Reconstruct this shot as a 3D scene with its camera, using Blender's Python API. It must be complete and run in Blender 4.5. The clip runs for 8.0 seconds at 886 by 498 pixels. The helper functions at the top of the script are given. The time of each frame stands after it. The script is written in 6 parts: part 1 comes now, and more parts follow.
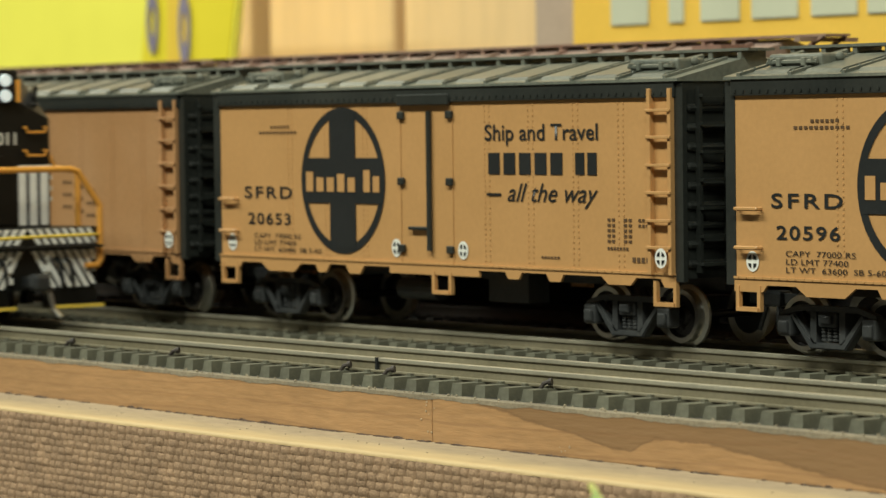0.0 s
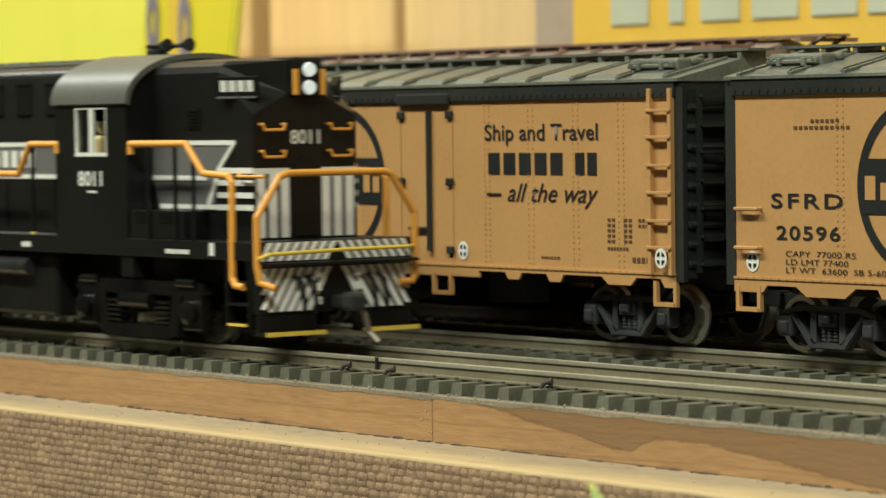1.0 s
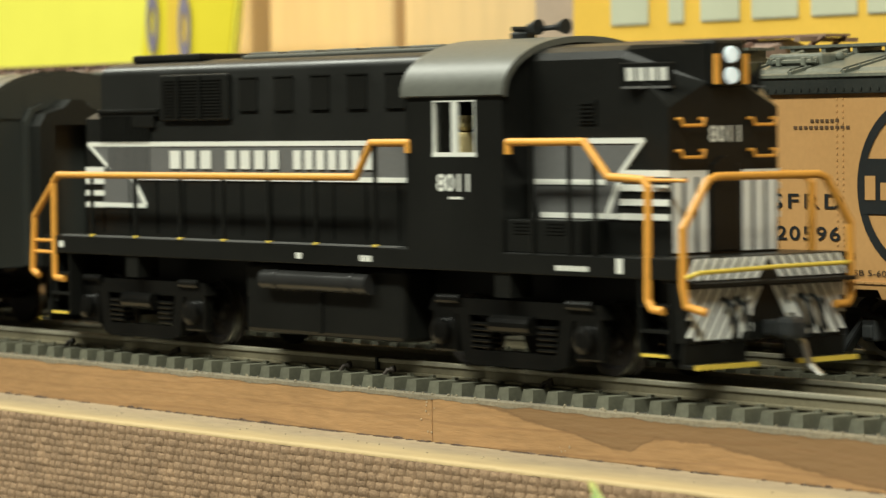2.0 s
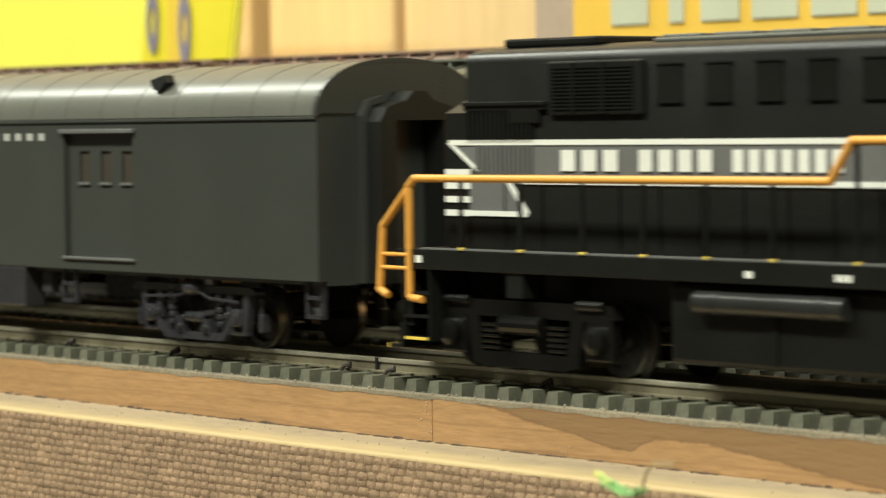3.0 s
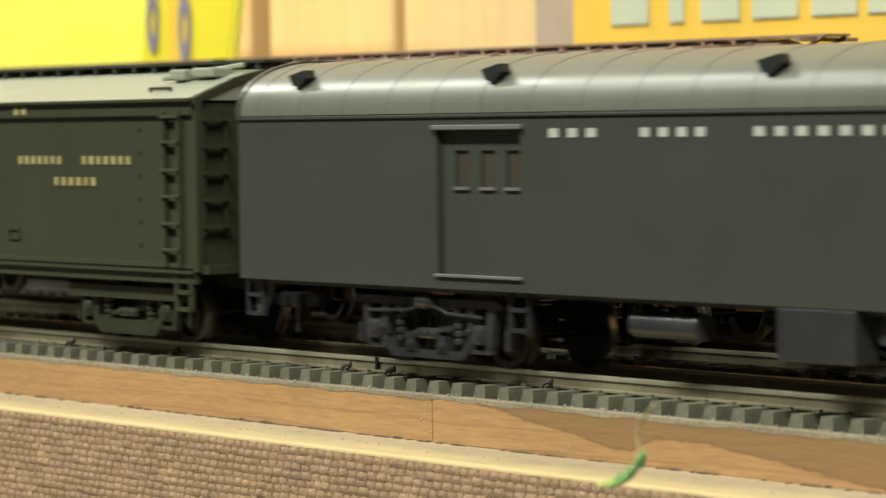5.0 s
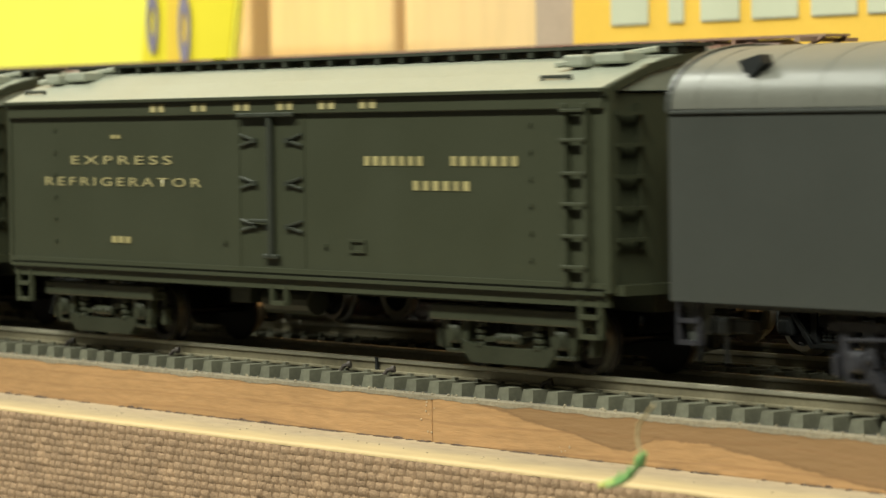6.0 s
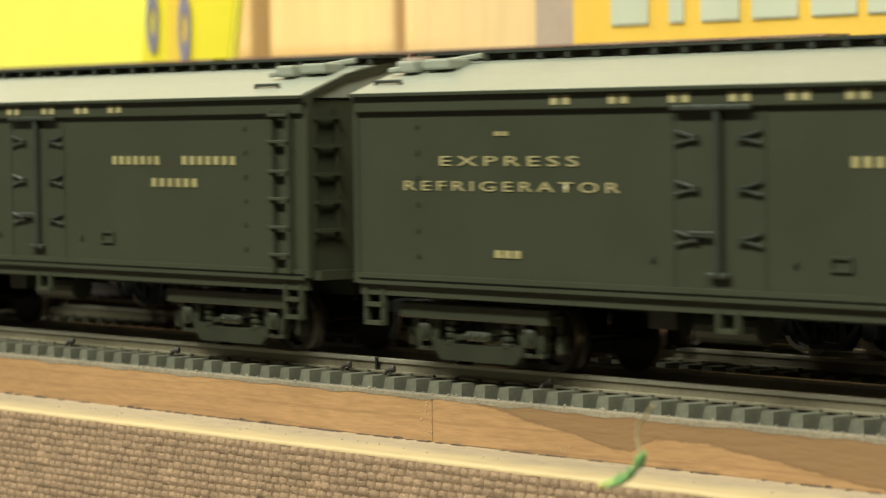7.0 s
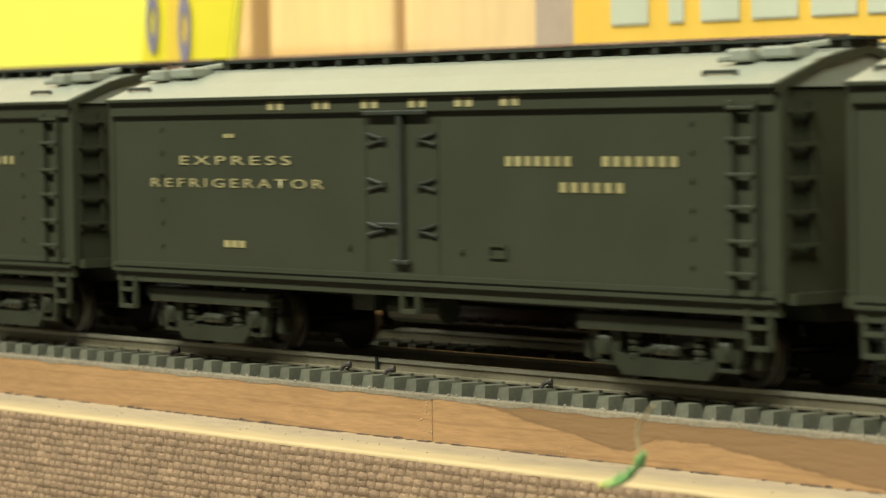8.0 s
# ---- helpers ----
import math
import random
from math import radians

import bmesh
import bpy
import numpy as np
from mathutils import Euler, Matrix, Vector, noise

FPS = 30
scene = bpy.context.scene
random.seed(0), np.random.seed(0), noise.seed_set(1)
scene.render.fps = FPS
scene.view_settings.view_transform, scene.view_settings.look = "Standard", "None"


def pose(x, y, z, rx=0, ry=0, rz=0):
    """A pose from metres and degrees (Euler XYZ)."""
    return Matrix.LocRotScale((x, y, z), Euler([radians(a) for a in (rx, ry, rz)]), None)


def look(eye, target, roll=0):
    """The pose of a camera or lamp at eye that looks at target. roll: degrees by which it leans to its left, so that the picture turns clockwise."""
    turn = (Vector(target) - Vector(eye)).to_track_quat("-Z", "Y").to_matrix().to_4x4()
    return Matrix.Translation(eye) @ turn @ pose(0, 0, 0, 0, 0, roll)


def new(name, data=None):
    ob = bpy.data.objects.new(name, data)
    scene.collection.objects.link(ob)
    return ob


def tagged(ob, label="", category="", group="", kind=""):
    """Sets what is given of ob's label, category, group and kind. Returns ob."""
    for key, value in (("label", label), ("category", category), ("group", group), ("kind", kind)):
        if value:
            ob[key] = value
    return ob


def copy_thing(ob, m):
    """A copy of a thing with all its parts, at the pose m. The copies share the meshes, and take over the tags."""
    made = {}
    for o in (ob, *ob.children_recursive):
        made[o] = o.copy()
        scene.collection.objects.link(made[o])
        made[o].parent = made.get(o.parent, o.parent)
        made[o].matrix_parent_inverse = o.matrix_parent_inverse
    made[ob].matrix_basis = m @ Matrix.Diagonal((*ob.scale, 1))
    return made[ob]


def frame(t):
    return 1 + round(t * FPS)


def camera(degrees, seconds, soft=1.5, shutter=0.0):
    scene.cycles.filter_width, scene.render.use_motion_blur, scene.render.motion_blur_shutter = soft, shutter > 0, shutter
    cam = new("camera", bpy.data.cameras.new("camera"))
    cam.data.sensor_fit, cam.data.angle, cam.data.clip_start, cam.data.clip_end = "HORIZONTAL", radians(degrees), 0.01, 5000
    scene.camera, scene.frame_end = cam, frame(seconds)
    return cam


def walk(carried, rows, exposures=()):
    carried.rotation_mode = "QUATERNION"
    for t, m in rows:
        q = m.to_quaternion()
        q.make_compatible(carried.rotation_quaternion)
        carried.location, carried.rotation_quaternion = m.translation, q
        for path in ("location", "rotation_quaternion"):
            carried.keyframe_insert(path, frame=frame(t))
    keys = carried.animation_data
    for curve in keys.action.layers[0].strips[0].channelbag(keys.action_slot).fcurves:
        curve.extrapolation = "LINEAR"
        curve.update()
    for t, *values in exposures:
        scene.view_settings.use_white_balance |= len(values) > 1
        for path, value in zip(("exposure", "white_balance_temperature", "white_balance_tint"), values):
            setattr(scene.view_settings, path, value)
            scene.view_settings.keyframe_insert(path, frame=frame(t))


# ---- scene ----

# All building dimensions below are in millimetres (an HO layout, 1:87); part() turns them into metres.
MM = 0.001
EYE = Vector((0.430, -0.33675, 0.03956))
AIM = EYE + Vector((-0.79064, 0.61106, -0.03861))
cam = camera(15.53, 8.0, soft=1.4, shutter=0.4)
cam.data.dof.use_dof = True
cam.data.dof.focus_distance = 0.535
cam.data.dof.aperture_fstop = 49
walk(cam, [(0.0, look(EYE, AIM, -0.71)), (8.0, look(EYE, AIM, -0.71))], [(0.0, -0.27), (1.2, -0.24), (2.3, -0.02), (3.5, 0.1), (8.0, 0.12)])

# ---- light ----
world = bpy.data.worlds.new("room_air")
world.use_nodes = True
world.node_tree.nodes["Background"].inputs[0].default_value = (0.9, 0.85, 0.75, 1)
world.node_tree.nodes["Background"].inputs[1].default_value = 0.02
scene.world = world
scene.view_settings.exposure = 0.0


def ceiling_lamp(x, y, z, sx, sy, watts, color):
    data = bpy.data.lights.new("tube_light", "AREA")
    data.shape, data.size, data.size_y, data.energy, data.color = "RECTANGLE", sx, sy, watts, color
    ob = new("tube_light", data)
    ob.matrix_world = pose(x, y, z)
    return ob


TUBE = (0.97, 1.0, 0.86)
ceiling_lamp(1.0, -0.82, 1.24, 1.0, 0.2, 35, TUBE)
ceiling_lamp(-0.6, -0.85, 1.24, 1.2, 0.16, 41, TUBE)
ceiling_lamp(-1.7, -0.12, 1.24, 1.0, 0.08, 21, TUBE)


# ---- materials ----
def paint(name, rgb, rough=0.5, metal=0.0, vary=0.12, grain=350.0, bump=0.15, dust=0.0, spec=0.5, stretch=(1, 1, 1)):
    """Paint, plastic or wood: a base colour with two scales of variation, fine relief and, where asked, dust on it."""
    m = bpy.data.materials.new(name)
    m.use_nodes = True
    n, l = m.node_tree.nodes, m.node_tree.links
    b = n["Principled BSDF"]
    b.inputs["Metallic"].default_value = metal
    b.inputs["Specular IOR Level"].default_value = spec
    co = n.new("ShaderNodeTexCoord")
    mp = n.new("ShaderNodeMapping")
    mp.inputs["Scale"].default_value = stretch
    l.new(co.outputs["Object"], mp.inputs["Vector"])
    coarse, fine = n.new("ShaderNodeTexNoise"), n.new("ShaderNodeTexNoise")
    for t, k in ((coarse, 0.16), (fine, 3.0)):
        t.inputs["Scale"].default_value = grain * k
        t.inputs["Detail"].default_value = 5
        l.new(mp.outputs["Vector"], t.inputs["Vector"])
    mix = n.new("ShaderNodeMath")
    mix.operation = "ADD"
    l.new(coarse.outputs["Fac"], mix.inputs[0])
    l.new(fine.outputs["Fac"], mix.inputs[1])
    ramp = n.new("ShaderNodeMapRange")
    ramp.inputs["From Min"].default_value, ramp.inputs["From Max"].default_value = 0.6, 1.4
    ramp.inputs["To Min"].default_value, ramp.inputs["To Max"].default_value = 1 - vary, 1 + vary
    l.new(mix.outputs[0], ramp.inputs["Value"])
    info = n.new("ShaderNodeObjectInfo")
    own = n.new("ShaderNodeMapRange")
    own.inputs["To Min"].default_value, own.inputs["To Max"].default_value = 1 - vary * 0.5, 1 + vary * 0.5
    l.new(info.outputs["Random"], own.inputs["Value"])
    both = n.new("ShaderNodeMath")
    both.operation = "MULTIPLY"
    l.new(ramp.outputs["Result"], both.inputs[0])
    l.new(own.outputs["Result"], both.inputs[1])
    tint = n.new("ShaderNodeVectorMath")
    tint.operation = "SCALE"
    tint.inputs[0].default_value = rgb
    l.new(both.outputs[0], tint.inputs["Scale"])
    out = tint.outputs["Vector"]
    if dust:
        d = n.new("ShaderNodeMix")
        d.data_type = "RGBA"
        dr = n.new("ShaderNodeMapRange")
        dr.inputs["From Min"].default_value, dr.inputs["From Max"].default_value = 0.4, 0.75
        dr.inputs["To Max"].default_value = dust
        l.new(coarse.outputs["Fac"], dr.inputs["Value"])
        l.new(dr.outputs["Result"], d.inputs["Factor"])
        l.new(out, d.inputs["A"])
        d.inputs["B"].default_value = (0.30, 0.27, 0.20, 1)
        out = d.outputs["Result"]
    l.new(out, b.inputs["Base Color"])
    rr = n.new("ShaderNodeMapRange")
    rr.inputs["To Min"].default_value, rr.inputs["To Max"].default_value = max(0.05, rough - 0.1), min(1, rough + 0.1)
    l.new(coarse.outputs["Fac"], rr.inputs["Value"])
    l.new(rr.outputs["Result"], b.inputs["Roughness"])
    bp = n.new("ShaderNodeBump")
    bp.inputs["Strength"].default_value, bp.inputs["Distance"].default_value = bump, 0.0004
    l.new(fine.outputs["Fac"], bp.inputs["Height"])
    l.new(bp.outputs["Normal"], b.inputs["Normal"])
    return m


def glow(name, rgb, strength):
    m = paint(name, rgb, 0.2)
    b = m.node_tree.nodes["Principled BSDF"]
    b.inputs["Emission Color"].default_value = (*rgb, 1)
    b.inputs["Emission Strength"].default_value = strength
    return m


def glass(name):
    m = bpy.data.materials.new(name)
    m.use_nodes = True
    b = m.node_tree.nodes["Principled BSDF"]
    b.inputs["Transmission Weight"].default_value, b.inputs["Roughness"].default_value = 1.0, 0.05
    b.inputs["Base Color"].default_value = (0.85, 0.88, 0.86, 1)
    return m


TAN = paint("reefer_orange", (0.49, 0.270, 0.102), 0.42, vary=0.07, bump=0.08)
TAN_OLD = paint("faded_reefer_orange", (0.40, 0.21, 0.085), 0.55, vary=0.10, dust=0.1)
BLACK = paint("black_car_paint", (0.022, 0.025, 0.022), 0.38, vary=0.25, dust=0.03)
# black roof: its bright gloss is put into a grey base, under patchy dust
ROOF_GREY = paint("weathered_black_roof", (0.12, 0.132, 0.108), 0.34, vary=0.35, dust=0.3)
INK = paint("black_lettering", (0.012, 0.014, 0.014), 0.5)
INK_FINE = paint("worn_small_lettering", (0.10, 0.058, 0.028), 0.5)
ENGINE_TANK = paint("satin_black_tank", (0.022, 0.022, 0.021), 0.24, vary=0.15, bump=0.04)
# paler than the car's red: the roof's pinkish sheen is painted in
RED_ROOF = paint("dusty_red_roof", (0.36, 0.255, 0.21), 0.38, vary=0.25, dust=0.6)
WHITE_BAR = paint("worn_white_lettering", (0.42, 0.42, 0.38), 0.5, vary=0.1)
STRIPE_WHITE = paint("white_stripe_paint", (0.87, 0.87, 0.82), 0.4, vary=0.05)
WHITE = paint("white_lettering", (0.75, 0.75, 0.68), 0.5, vary=0.05)
BUFF_BAR = paint("worn_buff_lettering", (0.34, 0.29, 0.13), 0.5, vary=0.2)
BUFF = paint("buff_lettering", (0.36, 0.31, 0.15), 0.5, vary=0.1)
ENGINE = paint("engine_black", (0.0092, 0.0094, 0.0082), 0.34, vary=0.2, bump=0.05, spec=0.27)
# black roof turned grey: the highlights on it are put into the colour
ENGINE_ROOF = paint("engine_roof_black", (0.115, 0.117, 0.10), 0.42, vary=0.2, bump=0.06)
BAND_GREY = paint("engine_band_grey", (0.13, 0.13, 0.125), 0.5)
RAIL_ORANGE = paint("handrail_orange", (0.80, 0.37, 0.06), 0.45, vary=0.08)
EDGE_YELLOW = paint("step_edge_yellow", (0.75, 0.55, 0.08), 0.45)
PASSENGER = paint("baggage_car_grey", (0.0455, 0.0485, 0.0425), 0.36, vary=0.06, bump=0.05)
# lighter than the car's sides, with the light from above in the colour
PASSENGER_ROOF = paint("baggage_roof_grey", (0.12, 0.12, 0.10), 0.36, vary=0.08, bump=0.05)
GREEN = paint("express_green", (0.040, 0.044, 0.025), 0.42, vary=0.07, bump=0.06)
# far paler than the green sides: light reflected off the roof is mixed in
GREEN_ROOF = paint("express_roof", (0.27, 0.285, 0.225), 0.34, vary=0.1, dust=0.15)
GREEN_TRUCK = paint("green_truck", (0.026, 0.029, 0.017), 0.4, vary=0.25)
TRUCK_BLACK = paint("truck_black", (0.036, 0.039, 0.040), 0.34, vary=0.3, dust=0.04)
TRUCK_GREY = paint("truck_grey", (0.025, 0.025, 0.030), 0.27, vary=0.3, dust=0.03)
STEEL = paint("wheel_steel", (0.66, 0.64, 0.58), 0.3, metal=1.0, vary=0.15)
WHEEL = paint("wheel_dark", (0.04, 0.036, 0.034), 0.35, metal=0.6, vary=0.2)
RAIL = paint("rail_brass", (0.22, 0.195, 0.125), 0.5, metal=0.3, vary=0.22, dust=0.3)
RAIL_HEAD = paint("polished_rail_head", (0.46, 0.43, 0.33), 0.36, metal=0.5, vary=0.15)
TIE = paint("plastic_tie", (0.084, 0.086, 0.058), 0.65, vary=0.35, bump=0.35, dust=0.28)
def stain(m, rgb):
    """A dark water stain that hangs from the board's top edge, deepest at one point."""
    n, l = m.node_tree.nodes, m.node_tree.links
    b = n["Principled BSDF"]
    old = b.inputs["Base Color"].links[0].from_socket
    co, mp, t, sep = n.new("ShaderNodeTexCoord"), n.new("ShaderNodeMapping"), n.new("ShaderNodeTexNoise"), n.new("ShaderNodeSeparateXYZ")
    mp.inputs["Scale"].default_value = (0.5, 1, 1.3)
    t.inputs["Scale"].default_value, t.inputs["Detail"].default_value, t.inputs["Roughness"].default_value = 230, 9, 0.66
    l.new(co.outputs["Object"], mp.inputs["Vector"])
    l.new(mp.outputs["Vector"], t.inputs["Vector"])
    l.new(co.outputs["Object"], sep.inputs[0])
    # depth of the stain along the board: it sinks, springs back and sinks slowly again
    wave = n.new("ShaderNodeMath")
    wave.operation = "MULTIPLY"
    wave.inputs[1].default_value = 0.0022
    l.new(t.outputs["Fac"], wave.inputs[0])
    depth = wave.outputs[0]
    for x0, x1, d0, d1 in ((0.023, 0.0635, 0.0036, 0.0092), (0.0625, 0.068, 0.0, -0.0028), (0.080, 0.118, 0.0, 0.0044)):
        q, add = n.new("ShaderNodeMapRange"), n.new("ShaderNodeMath")
        q.inputs["From Min"].default_value, q.inputs["From Max"].default_value = x0, x1
        q.inputs["To Min"].default_value, q.inputs["To Max"].default_value = d0, d1
        l.new(sep.outputs["X"], q.inputs["Value"])
        add.operation = "ADD"
        l.new(depth, add.inputs[0])
        l.new(q.outputs["Result"], add.inputs[1])
        depth = add.outputs[0]
    az = n.new("ShaderNodeMath")
    az.operation = "ADD"
    l.new(sep.outputs["Z"], az.inputs[0])
    l.new(depth, az.inputs[1])
    f = n.new("ShaderNodeMapRange")
    lo, hi = -0.0002, 0.0001
    f.inputs["From Min"].default_value, f.inputs["From Max"].default_value = lo, hi
    l.new(az.outputs[0], f.inputs["Value"])
    d = n.new("ShaderNodeMix")
    d.data_type = "RGBA"
    l.new(f.outputs["Result"], d.inputs["Factor"])
    l.new(old, d.inputs["A"])
    d.inputs["B"].default_value = (*rgb, 1)
    # a darker tide line along the border of the stain
    off, near, line = n.new("ShaderNodeMath"), n.new("ShaderNodeMath"), n.new("ShaderNodeMapRange")
    off.operation, near.operation = "SUBTRACT", "ABSOLUTE"
    off.inputs[1].default_value = hi
    l.new(az.outputs[0], off.inputs[0])
    l.new(off.outputs[0], near.inputs[0])
    line.inputs["From Min"].default_value, line.inputs["From Max"].default_value = 0.0003, 0.0
    line.inputs["To Max"].default_value = 0.5
    l.new(near.outputs[0], line.inputs["Value"])
    k = n.new("ShaderNodeMix")
    k.data_type = "RGBA"
    l.new(line.outputs["Result"], k.inputs["Factor"])
    l.new(d.outputs["Result"], k.inputs["A"])
    k.inputs["B"].default_value = (rgb[0] * 0.62, rgb[1] * 0.58, rgb[2] * 0.55, 1)
    l.new(k.outputs["Result"], b.inputs["Base Color"])
    return m


def growth_lines(m, scale, rgb, amount):
    """Thin wandering growth lines along a board."""
    n, l = m.node_tree.nodes, m.node_tree.links
    b = n["Principled BSDF"]
    old = b.inputs["Base Color"].links[0].from_socket
    co, mp, w = n.new("ShaderNodeTexCoord"), n.new("ShaderNodeMapping"), n.new("ShaderNodeTexWave")
    mp.inputs["Scale"].default_value = (0.10, 1, 1)
    mp.inputs["Rotation"].default_value = (0, radians(4), 0)
    w.bands_direction = "Z"
    w.inputs["Scale"].default_value, w.inputs["Distortion"].default_value = scale, 7
    w.inputs["Detail"].default_value, w.inputs["Detail Scale"].default_value = 3, 0.9
    l.new(co.outputs["Object"], mp.inputs["Vector"])
    l.new(mp.outputs["Vector"], w.inputs["Vector"])
    f = n.new("ShaderNodeMapRange")
    f.inputs["From Min"].default_value, f.inputs["From Max"].default_value = 0.07, 0.0
    f.inputs["To Max"].default_value = amount
    l.new(w.outputs["Fac"], f.inputs["Value"])
    d = n.new("ShaderNodeMix")
    d.data_type = "RGBA"
    l.new(f.outputs["Result"], d.inputs["Factor"])
    l.new(old, d.inputs["A"])
    d.inputs["B"].default_value = (*rgb, 1)
    l.new(d.outputs["Result"], b.inputs["Base Color"])


ROADBED = paint("roadbed_wood", (0.43, 0.247, 0.108), 0.6, vary=0.2, grain=520, bump=0.3, stretch=(0.16, 1, 1))
stain(ROADBED, (0.245, 0.142, 0.064))
growth_lines(ROADBED, 110, (0.25, 0.135, 0.06), 0.42)
LEDGE = paint("dusty_plywood", (0.375, 0.287, 0.18), 0.75, vary=0.26, grain=300, bump=0.3, stretch=(0.3, 1, 1))


def worn_front(m, rgb):
    """Dust rubbed away towards the board's front edge, with an uneven border."""
    n, l = m.node_tree.nodes, m.node_tree.links
    b = n["Principled BSDF"]
    old = b.inputs["Base Color"].links[0].from_socket
    co, mp, t = n.new("ShaderNodeTexCoord"), n.new("ShaderNodeMapping"), n.new("ShaderNodeTexNoise")
    mp.inputs["Scale"].default_value = (0.3, 1, 1)
    t.inputs["Scale"].default_value, t.inputs["Detail"].default_value = 160, 7
    l.new(co.outputs["Object"], mp.inputs["Vector"])
    l.new(mp.outputs["Vector"], t.inputs["Vector"])
    sep, add, f = n.new("ShaderNodeSeparateXYZ"), n.new("ShaderNodeMath"), n.new("ShaderNodeMapRange")
    l.new(co.outputs["Object"], sep.inputs[0])
    add.operation = "MULTIPLY_ADD"
    add.inputs[1].default_value = 0.012
    l.new(t.outputs["Fac"], add.inputs[0])
    l.new(sep.outputs["Y"], add.inputs[2])
    f.inputs["From Min"].default_value, f.inputs["From Max"].default_value = -0.0175, -0.027
    l.new(add.outputs[0], f.inputs["Value"])
    d = n.new("ShaderNodeMix")
    d.data_type = "RGBA"
    l.new(f.outputs["Result"], d.inputs["Factor"])
    l.new(old, d.inputs["A"])
    v = n.new("ShaderNodeMix")
    v.data_type = "RGBA"
    l.new(t.outputs["Fac"], v.inputs["Factor"])
    v.inputs["A"].default_value, v.inputs["B"].default_value = (*rgb, 1), (rgb[0] * 0.78, rgb[1] * 0.76, rgb[2] * 0.72, 1)
    l.new(v.outputs["Result"], d.inputs["B"])
    l.new(d.outputs["Result"], b.inputs["Base Color"])


worn_front(LEDGE, (0.57, 0.42, 0.213))
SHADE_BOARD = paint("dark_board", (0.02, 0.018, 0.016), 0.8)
OLIVE_GROUND = paint("olive_ground", (0.030, 0.029, 0.021), 0.8, vary=0.3, grain=400, bump=0.4)
# darkened for the rear track, to paint in shade under the cars; nails too
TIE_SHADED = paint("dark_tie", (0.035, 0.033, 0.028), 0.8, vary=0.3)
RUST_SHADE = paint("rusty_rail", (0.05, 0.04, 0.032), 0.7, vary=0.3)
DUST_BED = paint("dusty_roadbed", (0.26, 0.22, 0.15), 0.9, vary=0.35, grain=500, bump=0.4)
GRIME = paint("old_dirt", (0.085, 0.052, 0.034), 0.9, vary=0.4, grain=900, bump=0.4)
# darker copy of the jute, which paints shade into the slits between threads
WEAVE_SHADE = paint("jute_backing", (0.075, 0.046, 0.027), 0.9, vary=0.3, grain=900, bump=0.4)
WEAVE = paint("woven_jute", (0.335, 0.217, 0.126), 0.85, vary=0.42, grain=900, bump=0.5)
BROWN_ROOF = paint("oxide_red_roof", (0.24, 0.14, 0.105), 0.45, vary=0.25, dust=0.5)
SIGN_YELLOW = paint("yellow_card", (0.96, 0.90, 0.12), 0.5, vary=0.04)
SIGN_DEEP = paint("deep_yellow_card", (0.86, 0.72, 0.04), 0.5, vary=0.04)
SIGN_ORANGE = paint("orange_card", (0.90, 0.62, 0.07), 0.5)
SIGN_BLUE = paint("blue_card", (0.26, 0.23, 0.30), 0.5)
PLANK = paint("pine_panel", (0.80, 0.565, 0.285), 0.5, vary=0.14, grain=60, bump=0.15, stretch=(1, 1, 0.1))
SEAM = paint("dark_seam", (0.055, 0.030, 0.014), 0.7)
CARRIER = paint("carrier_yellow", (0.88, 0.55, 0.08), 0.5, vary=0.06)
END_GREY = paint("dull_mauve_grey", (0.50, 0.38, 0.28), 0.6)
CARRIER_PALE = paint("carrier_panel", (0.58, 0.60, 0.44), 0.5, vary=0.06)
PLASTER = paint("plaster", (0.12, 0.108, 0.09), 0.9, vary=0.06, grain=20)
GRASS = paint("green_blade", (0.24, 0.46, 0.16), 0.5, vary=0.2)
BLADE_PALE = paint("pale_blade", (0.58, 0.58, 0.16), 0.5, vary=0.2)
STALK = paint("dry_stalk", (0.42, 0.33, 0.17), 0.6, vary=0.2)
LAMP_GLASS = glow("headlight_glass", (0.75, 0.85, 0.85), 0.5)
PANE = glass("window_glass")
DOLL = paint("figure_cloth", (0.50, 0.40, 0.19), 0.6)


# ---- mesh helpers (millimetres) ----
def box(bm, x0, x1, y0, y1, z0, z1, bev=0.0):
    r = bmesh.ops.create_cube(bm, size=1)
    vs = r["verts"]
    for v in vs:
        v.co = ((x0 + x1) / 2 + v.co.x * (x1 - x0), (y0 + y1) / 2 + v.co.y * (y1 - y0), (z0 + z1) / 2 + v.co.z * (z1 - z0))
    if bev:
        es = list({e for v in vs for e in v.link_edges})
        bmesh.ops.bevel(bm, geom=es, offset=bev, segments=2, affect="EDGES", profile=0.5)


def prism(bm, pts, a, b, axis="y"):
    """A polygon pushed along an axis. y: pts are (x, z); x: (y, z); z: (x, y)."""
    put = {"y": lambda p, d: (p[0], d, p[1]), "x": lambda p, d: (d, p[0], p[1]), "z": lambda p, d: (p[0], p[1], d)}[axis]
    v0 = [bm.verts.new(put(p, a)) for p in pts]
    v1 = [bm.verts.new(put(p, b)) for p in pts]
    fs = [bm.faces.new(v0), bm.faces.new(v1[::-1])]
    for i in range(len(pts)):
        j = (i + 1) % len(pts)
        fs.append(bm.faces.new((v0[j], v0[i], v1[i], v1[j])))
    bmesh.ops.recalc_face_normals(bm, faces=fs)


